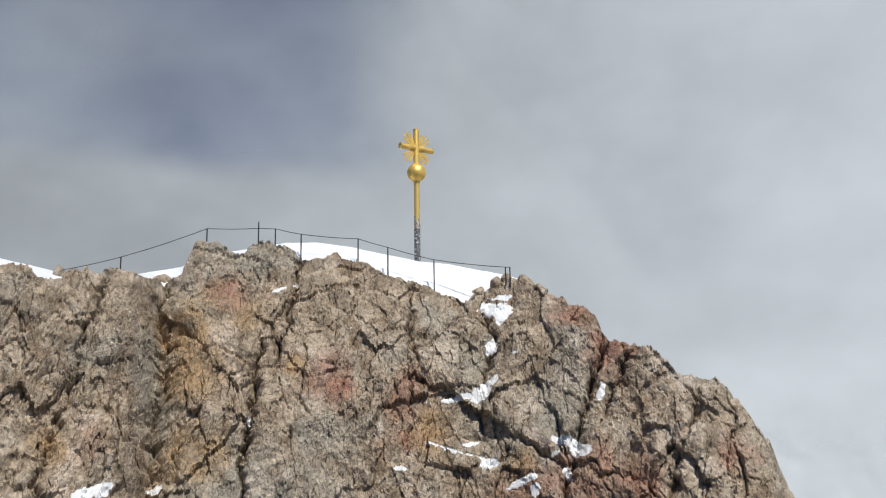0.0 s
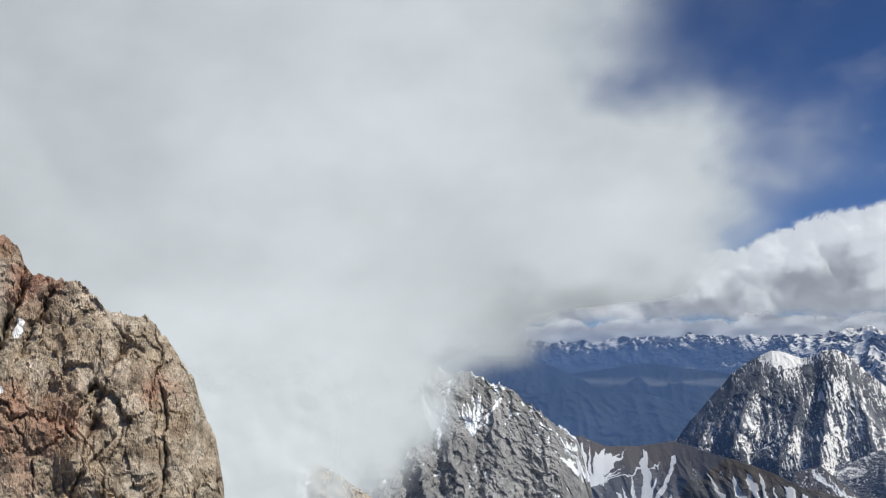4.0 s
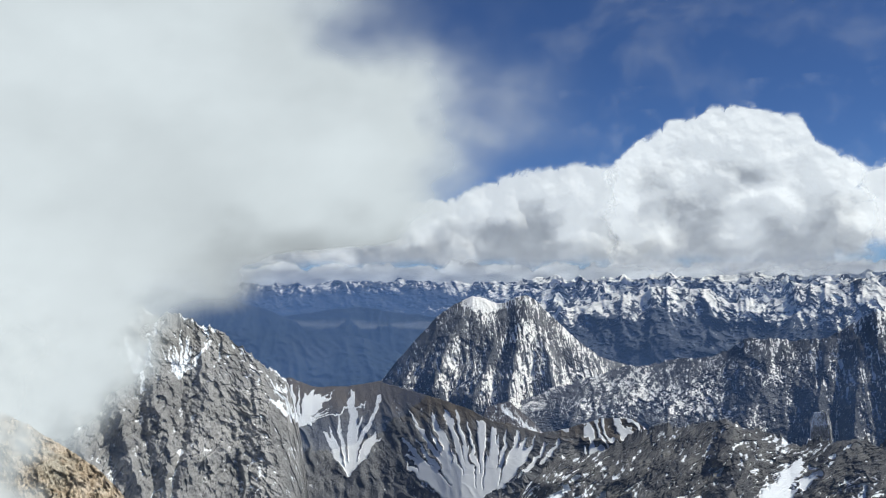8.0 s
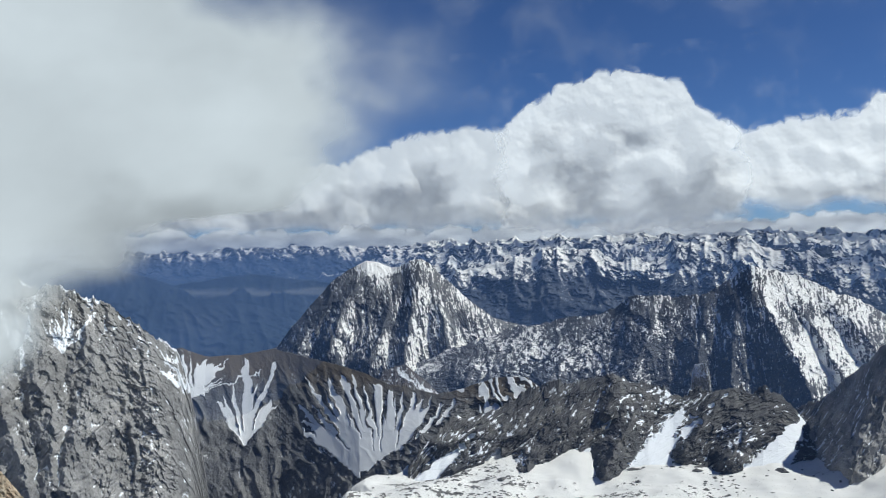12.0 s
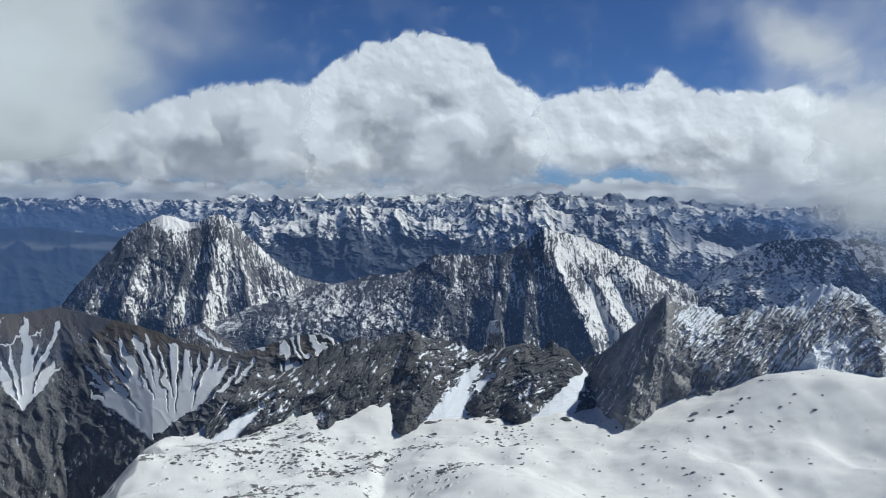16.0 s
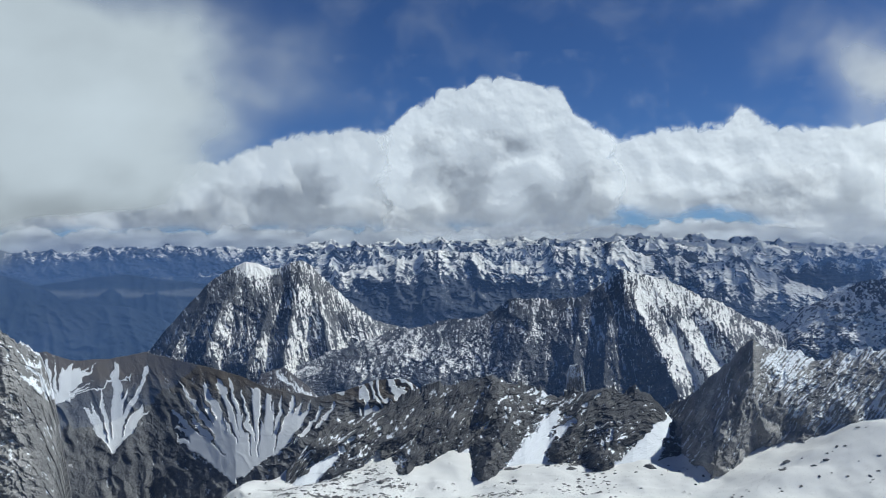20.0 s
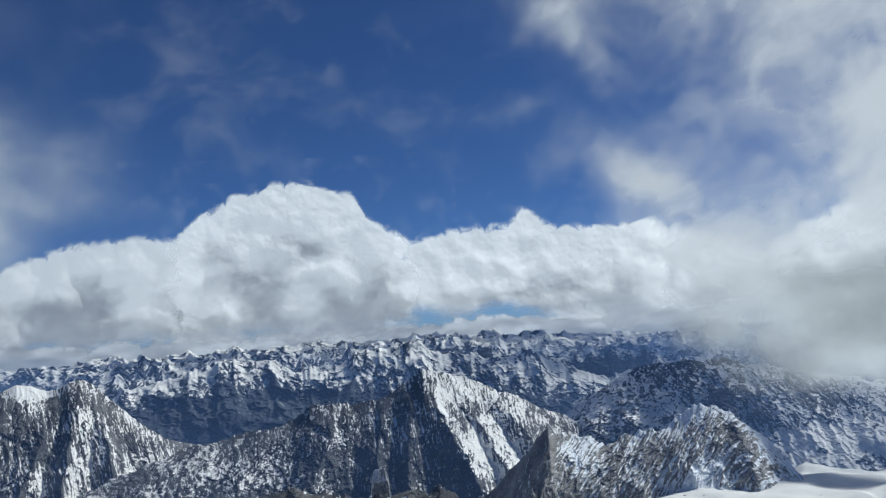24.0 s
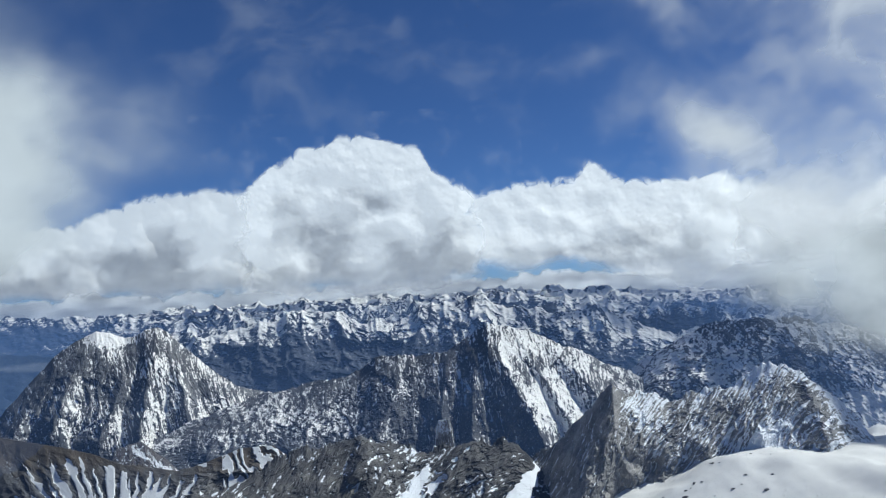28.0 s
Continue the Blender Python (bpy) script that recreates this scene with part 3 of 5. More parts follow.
SLAB_SPURS = (
    (1.2, 2, 60, ((0.4, -11.3), (-2.6, -12.7), (-6.7, -15.2))),
    (1.3, 2, 68, ((2.7, -11.0), (0.4, -12.8), (-2.2, -15.1))),
    (1.3, 2, 68, ((6.1, -9.9), (5.0, -12.1), (3.1, -15.2))),
    (0.8, 2, 38, ((4.2, -8.8), (4.4, -9.9), (3.3, -11.3))),
    (1, 2, 45, ((11.2, -9.9), (9.7, -11.9), (8.3, -13.7))),
    (1.2, 2, 60, ((14.0, -10.2), (12.5, -12.0), (10.9, -14.2))),
    (1, 2, 38, ((-2.6, -10.9), (-5.5, -12.6), (-7.4, -13.4))),
)


def limestone_snow(i):
    az, el = i["az"], i["el"]
    fan = snow_fan(az, el, (-31.0, -6.2), ((-30, 2.4), (-12, 3.1), (10, 2.6), (30, 2.8), (42, 2.2)), 9, 0.3, 1.6, 461, 0.62)
    chute = fingers(az, el, (-33.2, -7.0), ((-4, 0.2, 3.4), (-14, 1.6, 3.6), (7, 1.9, 3.2)), 0.16, 463)
    side = fingers(az, el, (-23.6, -9.2), ((-32, 0.3, 3.4), (-48, 0.8, 2.6), (-14, 0.2, 1.6)), 0.15, 465)
    few = snow_lay(i, 0.035 + 0.035 * smooth(0.7, 1, i["s"]) + 0.03 * smooth(-28, -26, az), 0.3, 0.3, 0.7, 0.8, 24, seed=3)
    return np.maximum(few, 0.5 + 4 * np.maximum(np.maximum(fan, chute), side))


ridge("limestone_mountain", "pale grey limestone mountain wall with snow gullies, half in cloud",
      ((-50, -4.6, 1500), (-47, -4, 1500), (-40, -2.8, 1500), (-37.2, -2.1, 1500), (-34.4, -1.5, 1500), (-32.8, -1.9, 1490), (-31.6, -2.2, 1480), (-29.6, -2.8, 1470),
       (-28.2, -3.4, 1460), (-26.8, -4.6, 1450), (-25.4, -5.4, 1450), (-24.4, -6.3, 1500), (-23.7, -8.5, 1600), (-23.3, -11, 1700), (-22.8, -15, 1780), (-22.4, -20, 1780)),
      ((-50, -26, 980), (-35, -26, 980), (-29, -24, 1060), (-26, -21, 1240), (-24, -21, 1500), (-22.4, -21, 1760)), 800, 460, LIMESTONE, limestone_snow,
      gully=40, relief=11, jag=0.8, seed=5, stretch=1.8, rough=0.5, spurs=LIMESTONE_SPURS, facet=(26, 4.2), gorge=5, keep=0.5,
      parts=((-33.9, "wall", "pale rock wall dissolving in mist"), (-30.6, "buttress", ""), (-28.2, "buttress", "buttress below a fan of snow"), (-22, "buttress", "sunlit grey rock pillar")))


def bowl_drift(az, el):
    """Fingers that run together into the bowl, and others that spread from the ridge's top."""
    f = fbm(az / 0.5, el / 0.4, 5, 445, 0.6)
    floor_line = np.minimum(el + 15.6 + 1.257 * (az + 14.06), el + 15.6 - 0.568 * (az + 14.06)) + 0.28 * f
    bowl = snow_fan(az, el, (-11.7, -16.2), ((-52, 6.0), (-42, 8.0), (-33, 9.0), (-20, 8.2), (0, 7.1), (20, 6.4), (44, 7.2), (56, 5.5)), 27, 2.8, 6.6, 451)
    lie = np.minimum(bowl, floor_line)
    lie = np.maximum(lie, snow_fan(az, el, (-20.4, -12.6), ((-40, 2.6), (-20, 4.2), (0, 5.0), (14, 6.0), (26, 5.4), (44, 2.8)), 9, 0.5, 3.2, 453, 0.55))
    lie = np.maximum(lie, snow_fan(az, el, (-23.6, -9.6), ((-40, 3.4), (-20, 2.6), (10, 2.7), (40, 2.8), (56, 3.4), (64, 5.4), (72, 4.6)), 11, 0.5, 2.4, 455, 0.5))
    stripes = np.sin((az + 0.42 * (el + 10)) * 7.5 + 4.5 * fbm(az / 0.9, el / 1.1, 4, 457)) - 0.15
    lie = np.maximum(lie, 0.25 * np.minimum(stripes, 2 * np.minimum(smooth(-5.4, -4.4, az) - 0.4, smooth(-0.3, -0.9, az) - 0.4)))
    rim = np.minimum(0.10 - np.abs(el + 9.75 + 0.12 * (az + 7) + 0.1 * f), smooth(-9.6, -8.8, az) * smooth(-5.6, -6.2, az) - 0.5)
    lie = np.maximum(lie, rim)
    return smooth(-0.04, 0.05, lie)


ridge("bowl_mountain", "dark grassy ridge with fanned snow fingers above a snow bowl",
      ((-30, -7, 2230), (-26, -6.5, 2230), (-24.1, -6.3, 2220), (-22.7, -6.9, 2210), (-20.5, -7.0, 2210), (-18.3, -6.7, 2200), (-16.8, -7.2, 2150), (-14.6, -7.8, 2070), (-12.7, -8.5, 1990),
       (-10.9, -9.3, 1910), (-9, -9.8, 1850), (-7.7, -10.1, 1810), (-6, -9.8, 1790), (-3.8, -9.1, 1780), (-1.7, -9.15, 1770), (-0.7, -9.9, 1770), (2, -12, 1770)),
      ((-30, -22, 1780), (-22, -21, 1780), (-18, -20, 1760), (-13, -18, 1610), (-9, -16, 1590), (2, -15, 1690)), 950, 400, SHADED_SLATE, lambda i: snow_lay(i, 0.05 * smooth(-11.5, -13.5, i["el"]), 0.4, 0.2, 0.5, 0.8, 30, seed=7), drift=bowl_drift,
      gully=40, relief=4, jag=0.08, seed=12, stretch=2, rough=0.4, tall=14, spur=120, facet=(26, 1.2), gorge=3, shear=0.2,
      grass=lambda i: smooth(-10.6, -9.0, i["el"] + 0.5 * i["f"] + 0.12 * (i["az"] + 10)),
      parts=((-21.3, "shoulder", "brown shoulder with snow fingers"), (-17.0, "ridge_nose", ""), (-7.6, "snow_bowl", "bowl with merging snow fingers"), (3, "knoll", "brown knoll striped with snow")))


def tongues(a, e):
    """Snow that runs up between the spurs: bearing, half breadth and height at the bottom, then the top's height and its lean."""
    rag = 0.35 * fbm(a / 0.5, e / 0.4, 4, 455)
    lie = 0 * a
    for c, w, low, high, lean in ((-8.6, 0.9, -15.4, -12.6, 1.2), (-4.9, 0.9, -15.7, -13.4, 0.6), (1.1, 0.8, -15.5, -13.6, 0.6), (5.6, 1.5, -15.2, -10.9, 0.65), (7.6, 0.45, -13.2, -10.0, 1.1), (13.2, 1.3, -14.4, -10.6, 0.75)):
        up = (e - low) / (high - low)
        lie = np.maximum(lie, smooth(-0.08, 0.12, w * (1 - up) - np.abs(a - c - lean * (e - low)) + rag) * smooth(1.05, 0.9, up))
    return lie


# cloud shade over this ridge lies in its rock colour
ridge("central_rock_ridge", "slabby rock ridge, cloud shade in its colour, rising from the snowfield",
      ((-9.8, -14.6, 1600), (-8.6, -13.0, 1630), (-6.4, -11.6, 1680), (-3.3, -10.8, 1710), (-1, -9.9, 1720), (0.5, -9.6, 1720), (2.4, -9.05, 1720), (3.9, -8.6, 1720), (5.0, -9.2, 1720), (6.1, -9.6, 1720),
       (7.4, -10.1, 1720), (8.6, -10.2, 1720), (10.2, -9.7, 1720), (11.4, -9.5, 1720), (12.6, -9.9, 1720), (13.9, -9.8, 1720), (14.9, -10.7, 1720), (16.5, -12.6, 1720)),
      ((-9.8, -16.4, 1520), (-4, -16, 1525), (6, -15.6, 1535), (7.6, -14.8, 1570), (9, -15.3, 1545), (13, -14.8, 1570), (16.5, -14.4, 1620)), 900, 300, SHADED_SLAB,
      lambda i: snow_lay(i, 0.07 + 0.05 * smooth(5, 8, i["az"]) + 0.08 * smooth(-1, -6, i["az"]), 0.1, 0.35, 0.5, 0.45, 30, ledge=-0.2, streak=(0.3, 8, 70, -0.9), seed=13),
      gully=34, relief=5, jag=0.9, seed=23, shear=-0.6, stretch=1.4, back=130, rough=0.4, spurs=SLAB_SPURS, facet=(24, 3.4, 1.4), strata=(30, 0.75, 1.2), gorge=1.2, keep=0.3, drift=tongues,
      parts=((-4.6, "rock_rib", "low slabby rib running into the snow"), (0.9, "rock_spur", ""), (5.6, "rock_spur", "highest rock spur, coloured dark for cloud shade"), (17, "rock_spur", "")))

ridge("pointed_crag", "pointed slanting rock crag standing in the snowfield",
      ((13.9, -12.6, 1740), (15, -11, 1740), (16.2, -10.5, 1740), (18.2, -8.8, 1710), (19.6, -7.3, 1670), (20.5, -6.6, 1650), (21.2, -6.85, 1680), (22.2, -7.2, 1720), (24.1, -7.45, 1760), (26, -7.2, 1770), (27.8, -6.7, 1780),
       (29.2, -6.1, 1790), (31.0, -5.45, 1800), (32.2, -6.0, 1800), (33.8, -7.4, 1800), (35, -9, 1790), (36.2, -10.8, 1780), (38, -13, 1780)),
      ((13.9, -14.6, 1670), (16.3, -15.0, 1620), (18.0, -15.3, 1560), (19.6, -15.2, 1555), (20.4, -14.6, 1585), (21.4, -13.6, 1610), (23.4, -12.8, 1620), (25.3, -12.8, 1620), (29.5, -12.6, 1620), (33, -13.4, 1620), (38, -15, 1640)), 900, 320, GREY,
      lambda i: snow_lay(i, 0.07 + 0.40 * smooth(20.2, 21.4, i["az"] + 0.5 * (i["el"] + 7)) + 0.22 * smooth(27, 30, i["az"]) + 0.12 * smooth(16.5, 15, i["az"]), 0.3, 0.2, 0.3, 0.25, 12, ledge=-0.3, streak=(0.7, 3.5, 45, -0.7), seed=17),
      gully=18, relief=5, jag=0.6, seed=37, shear=-0.35, stretch=2, back=160, rough=0.5, spurs=CRAG_SPURS, facet=(14, 1.8, 1.8), strata=(16, 1.6, 1.2), gorge=2, keep=0.3,
      parts=((17.2, "slab", "dark slabs lapped by snow"), (22.0, "crag_tip", "pointed rock tip with a sunlit edge"), (27.5, "jagged_crest", "jagged crest streaked with snow"), (39, "snowy_shoulder", "")))


def pyramid_share(i):
    az, el = i["az"], i["el"]
    edge = az - along(-el, ((2.1, 12.7), (4.6, 13.4), (6.8, 14.5), (9.0, 15.5), (11, 16.2)))
    flank = smooth(-0.4, 0.5, edge + 0.35 * i["f"]) * smooth(5.5, 3.2, edge) * smooth(-10.6, -8.8, el)
    face = smooth(4, 8, az) * smooth(0.1, -0.3, edge)
    low = smooth(-6.0, -7.4, el + 0.3 * i["f"])
    return 0.29 - 0.10 * face - 0.13 * face * low + 0.20 * flank + 0.02 * smooth(3, -2, az) - 0.26 * smooth(-8.6, -9.6, el + 0.4 * i["f"]) * smooth(6, 2, az)


ridge("pyramid_mountain", "steep dark pyramid mountain with a bright snowy flank",
      ((-9, -8, 2930), (-4.5, -6.4, 2900), (-1.9, -5.75, 2880), (0.6, -5.4, 2850), (2.5, -5.15, 2830), (4, -4.8, 2800), (5.1, -4.1, 2780), (6.6, -3.8, 2760), (7.9, -4.05, 2740), (9.4, -4.0, 2720),
       (11.2, -3.0, 2700), (12.6, -2.15, 2680), (13.9, -2.35, 2700), (15.3, -2.95, 2720), (16.7, -3.6, 2740), (18.4, -4.1, 2760), (19.7, -4.8, 2780), (21.1, -5.5, 2800), (24, -6.6, 2800)),
      ((-9, -11.2, 2560), (0, -11.2, 2480), (12, -11.2, 2400), (20, -10.5, 2450), (24, -10.5, 2450)), 1150, 340, PYRAMID,
      lambda i: snow_lay(i, pyramid_share(i), 0.5, 0.15, 0.15, 0.5, 11, sunny=0.2, ledge=-0.2, streak=(0.1 + 0.6 * smooth(5, 9, i["az"]), 3.6, 50, 0.1), seed=23),
      gully=38, relief=6, jag=0.3, seed=44, stretch=1.8, rough=0.4, keep=0.12, spurs=PYRAMID_SPURS, facet=(24, 1.6), strata=(24, 0.45, 3), gorge=3.5, back=200,
      parts=((3.2, "shoulder", "long shoulder speckled with snow and firs"), (12.9, "dark_face", "dark rock face with thin snow lines"), (25, "snowy_flank", "bright sunlit snowy flank")))

ridge("right_massif", "broad dark massif with a high snow valley, its top in cloud",
      ((20.4, -7, 2900), (22.0, -5.6, 2900), (23.5, -4.4, 2860), (25.2, -3.5, 2850), (27.1, -2.85, 2850), (28.9, -2.55, 2850), (31.4, -2.6, 2850), (33.5, -3.1, 2850), (36, -3.4, 2850),
       (38.5, -4.0, 2850), (41, -4.4, 2850), (44, -5.0, 2850), (50, -5.5, 2850), (58, -6, 2850)),
      ((20.4, -9.5, 2560), (33, -9.5, 2560), (36, -11, 2400), (42, -11.5, 2300), (58, -12, 2300)), 950, 300, PYRAMID,
      lambda i: snow_lay(i, 0.46 + 0.14 * smooth(29, 32, i["az"]) * smooth(-5, -4, i["el"]) + 0.75 * smooth(3.6, 2.6, np.abs(i["az"] - 38.4 + 0.9 * i["f"] + 0.5 * (i["el"] + 9))) * smooth(-6.9, -7.6, i["el"] + 0.4 * i["f"]), 0.4, 0.3, 0.4, 0.5, 22, ledge=-0.3, streak=(0.4, 5, 40, 0.5), seed=31),
      gully=34, relief=8, jag=0.4, seed=51, stretch=2.5, rough=0.4, spur=140, tall=24, spurs=MASSIF_SPURS, facet=(26, 2.6), strata=(30, 0.3, 3), gorge=5, shear=0.2,
      parts=((33, "face", ""), (42, "snow_valley", "high valley filled with snow"), (59, "face", "dark face in drifting mist")))


def cap_share(i):
    az, el = i["az"], i["el"]
    top = smooth(-2.3, -1.9, el + 0.25 * i["f"]) * smooth(2.0, 1.0, np.abs(az + 11.0))
    streaked = smooth(-9.6, -9.0, az) * smooth(-5.5, -6.3, az) * smooth(-6.2, -5.2, el)
    specks = smooth(-5.4, -6.4, el + 0.2 * i["f"]) * smooth(-11.5, -9.5, az)
    return 0.19 + 0.9 * top + 0.12 * streaked + 0.12 * specks - 0.22 * smooth(-8.2, -9.0, el + 0.5 * i["f"])


ridge("white_capped_mountain", "broad steep mountain with a flat white snow cap",
      ((-20.5, -8.2, 3350), (-19.5, -7.6, 3350), (-18.1, -6.6, 3350), (-17, -5.2, 3350), (-15.9, -4.0, 3350), (-14.5, -2.6, 3350), (-13.4, -1.75, 3350), (-12.1, -1.24, 3350), (-11.3, -1.3, 3350), (-10.5, -1.75, 3350), (-9.9, -1.7, 3340), (-9.3, -1.25, 3330), (-8.5, -1.1, 3330),
       (-7.9, -1.6, 3330), (-6.9, -2.6, 3330), (-5.4, -4.0, 3330), (-3.9, -5.15, 3330), (-1.9, -5.75, 3330), (1, -7, 3330)),
      ((-20.5, -11, 3020), (-14, -11, 2960), (-6, -11, 2980), (1, -11, 3020)), 850, 380, CAP,
      lambda i: snow_lay(i, cap_share(i), 0.5, 0.1, 0.15, 0.5, 12, sunny=0.2, streak=(0.6, 4, 60, 0.2), seed=37),
      gully=40, relief=7, jag=0.12, seed=63, stretch=2.2, rough=0.4, keep=0.1, spurs=CAP_SPURS, facet=(28, 2.0), gorge=4, back=200,
      parts=((-12.9, "shoulder", "rounded spurs falling to the valley"), (-10.3, "snow_cap", "flat summit under thick white snow"), (-6.6, "rock_face", "steep face streaked with snow"), (2, "ridge_tail", "")))

ridge("brown_knoll", "small brown grassy knoll with snow rims",
      ((-12.0, -9.3, 2120), (-11.3, -8.4, 2120), (-10.4, -8.2, 2120), (-9.7, -8.1, 2120), (-9.1, -8.7, 2120), (-8.2, -9.5, 2120), (-7.4, -10.3, 2120)),
      ((-12.0, -11, 2030), (-7.4, -11.5, 2030)), 150, 80, SHADED_SLATE,
      lambda i: 0.5 + 3 * np.maximum(np.minimum(0.16 - np.abs(i["el"] + 8.6 + 0.75 * (i["az"] + 10.1) + 0.3 * i["f"]), 0.3 * (i["az"] + 10.3)), snow_lay(i, 0.12, 0.4, 0.3, 0.4, 0.6, 9, seed=9) - 0.5), gully=20, relief=5, jag=0.2, seed=71, back=80, facet=(10, 1.2), gorge=1.5, grass=lambda i: 0.9 * smooth(0.1, 0.4, i["s"]))

ridge("rock_tower", "pale square rock tower on the mountain's lower slope",
      ((8.7, -10.2, 1930), (8.85, -8.9, 1930), (9.05, -8.3, 1930), (9.75, -8.25, 1930), (9.95, -8.9, 1930), (10.05, -10.2, 1930)),
      ((8.7, -11.5, 1905), (10.05, -11.5, 1905)), 70, 90, LIMESTONE, lambda i: snow_lay(i, 0.42, 0.6, 0.1, 0.4, 0.4, 5, seed=99), gully=6, relief=2, jag=0.06, seed=99, back=30, rough=0.6, category="rock tower", facet=(5, 0.8), gorge=0.8)

ridge("dark_fir_hills", "dark fir-covered hills in the blue distance",
      ((-40, -1, 3800), (-31.2, -0.6, 3800), (-30.2, -0.95, 3800), (-27.8, -1.15, 3800), (-26.1, -1.7, 3800), (-24, -2.5, 3750), (-22.9, -3.4, 3700), (-21.1, -3.6, 3700), (-19.5, -3.8, 3700), (-18.2, -4.2, 3700), (-16, -5.4, 3700), (-12, -7, 3700)),
      ((-40, -8, 3500), (-12, -8, 3500)), 300, 90, FOREST,
      lambda i: 0.15 + 0.5 * smooth(-1.0, -0.6, i["el"]) * smooth(0.5, 0.2, i["n"]), gully=110, relief=25, jag=0.1, seed=78, category="hills", gorge=14, keep=0.3)

ridge("valley_hills", "low dark hills in the hazy blue valley",
      ((-36, -3.0, 4000), (-30, -2.2, 4000), (-26, -2.6, 4000), (-22, -2.0, 4000), (-19.5, -1.75, 4000), (-17.5, -2.1, 4000), (-15, -2.5, 4000), (-12, -2.8, 4000), (-8, -3.4, 4000)),
      ((-36, -6, 3850), (-8, -6, 3850)), 260, 60, FOREST, lambda i: 0.1 + 0.1 * i["f"], gully=120, relief=16, jag=0.12, seed=88, category="hills", gorge=10, keep=0.3)

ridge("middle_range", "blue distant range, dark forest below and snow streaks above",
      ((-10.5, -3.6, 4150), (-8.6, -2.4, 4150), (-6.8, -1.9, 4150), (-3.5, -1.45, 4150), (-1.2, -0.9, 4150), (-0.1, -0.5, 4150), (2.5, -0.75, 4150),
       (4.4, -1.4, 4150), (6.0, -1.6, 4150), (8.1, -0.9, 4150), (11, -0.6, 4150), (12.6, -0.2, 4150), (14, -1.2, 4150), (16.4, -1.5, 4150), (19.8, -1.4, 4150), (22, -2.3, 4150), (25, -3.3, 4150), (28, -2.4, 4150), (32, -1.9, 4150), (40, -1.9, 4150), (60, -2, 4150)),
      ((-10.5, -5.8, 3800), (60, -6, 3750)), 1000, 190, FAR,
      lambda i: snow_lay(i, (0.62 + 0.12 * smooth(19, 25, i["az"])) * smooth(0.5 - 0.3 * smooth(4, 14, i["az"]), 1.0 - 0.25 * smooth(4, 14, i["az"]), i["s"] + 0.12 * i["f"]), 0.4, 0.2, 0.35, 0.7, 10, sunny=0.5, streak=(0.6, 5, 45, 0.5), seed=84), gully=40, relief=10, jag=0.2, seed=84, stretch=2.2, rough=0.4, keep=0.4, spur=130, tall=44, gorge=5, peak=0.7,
      parts=((5.2, "range_face", "dark forested slope below snow"), (16, "range_face", ""), (24, "range_face", "dark blue peak"), (61, "range_face", "")))

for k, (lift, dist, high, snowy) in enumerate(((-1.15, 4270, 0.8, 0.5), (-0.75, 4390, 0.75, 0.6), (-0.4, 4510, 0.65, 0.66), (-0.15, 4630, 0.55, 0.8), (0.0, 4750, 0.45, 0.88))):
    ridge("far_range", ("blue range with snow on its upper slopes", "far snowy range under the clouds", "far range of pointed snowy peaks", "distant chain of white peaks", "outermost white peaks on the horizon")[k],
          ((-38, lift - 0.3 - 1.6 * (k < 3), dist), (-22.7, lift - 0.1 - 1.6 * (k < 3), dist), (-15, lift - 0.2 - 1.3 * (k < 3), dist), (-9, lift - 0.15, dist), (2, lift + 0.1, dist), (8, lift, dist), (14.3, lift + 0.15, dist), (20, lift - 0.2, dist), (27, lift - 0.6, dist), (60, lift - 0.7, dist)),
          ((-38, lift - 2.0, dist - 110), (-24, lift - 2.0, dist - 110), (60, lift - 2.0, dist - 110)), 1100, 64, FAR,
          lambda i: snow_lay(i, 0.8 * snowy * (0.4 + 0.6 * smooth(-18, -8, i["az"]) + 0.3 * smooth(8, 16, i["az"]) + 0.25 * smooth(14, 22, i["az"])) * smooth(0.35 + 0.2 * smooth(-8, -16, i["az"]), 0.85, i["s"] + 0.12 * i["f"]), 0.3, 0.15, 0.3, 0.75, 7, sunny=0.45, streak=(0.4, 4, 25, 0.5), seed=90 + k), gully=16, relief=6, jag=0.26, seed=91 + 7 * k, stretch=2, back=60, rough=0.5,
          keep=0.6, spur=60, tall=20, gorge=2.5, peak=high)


# ---- clouds ----
def cloud_sheet(name, label, az, el, cols, rows, dist, cover, bulge, mat, painted_glow=None):
    """A bank of cloud: a soft front whose cover thins out towards its ragged rim; the last argument paints how bright
    it glows.
    """
    a = np.linspace(*az, cols)[None, :] + np.zeros((rows, 1))
    e = np.linspace(*el, rows)[:, None] + np.zeros((1, cols))
    r = dist - bulge(a, e)
    ca = np.cos(np.radians(e))
    layers = {"cover": cover(a, e), "painted_glow": painted_glow(a, e) if painted_glow else 1.0 + 0 * a}
    ob = sheet(name, r * ca * np.sin(np.radians(a)), r * ca * np.cos(np.radians(a)), r * np.sin(np.radians(e)), mat, layers)
    return tagged(ob, label, "cloud")


CUMULUS_TOP = ((-30, 4), (-20, 5), (-13, 5.4), (-11, 6.3), (-8.8, 6.9), (-5.1, 7.5), (-2.9, 7.2), (-0.7, 9.0), (1.2, 10.0), (3.8, 10.6), (6.4, 10.3), (8.6, 9.7), (9.5, 8.1), (11.4, 7.0), (12.4, 6.0), (14.6, 6.8),
               (17.3, 7.1), (18.7, 6.9), (19.8, 8.0), (21.6, 6.9), (25, 6.4), (28, 6.8), (32, 5.4), (35, 4.5), (38, 5.6), (41.3, 7.5), (45, 6.2), (50, 6.5), (60, 6))


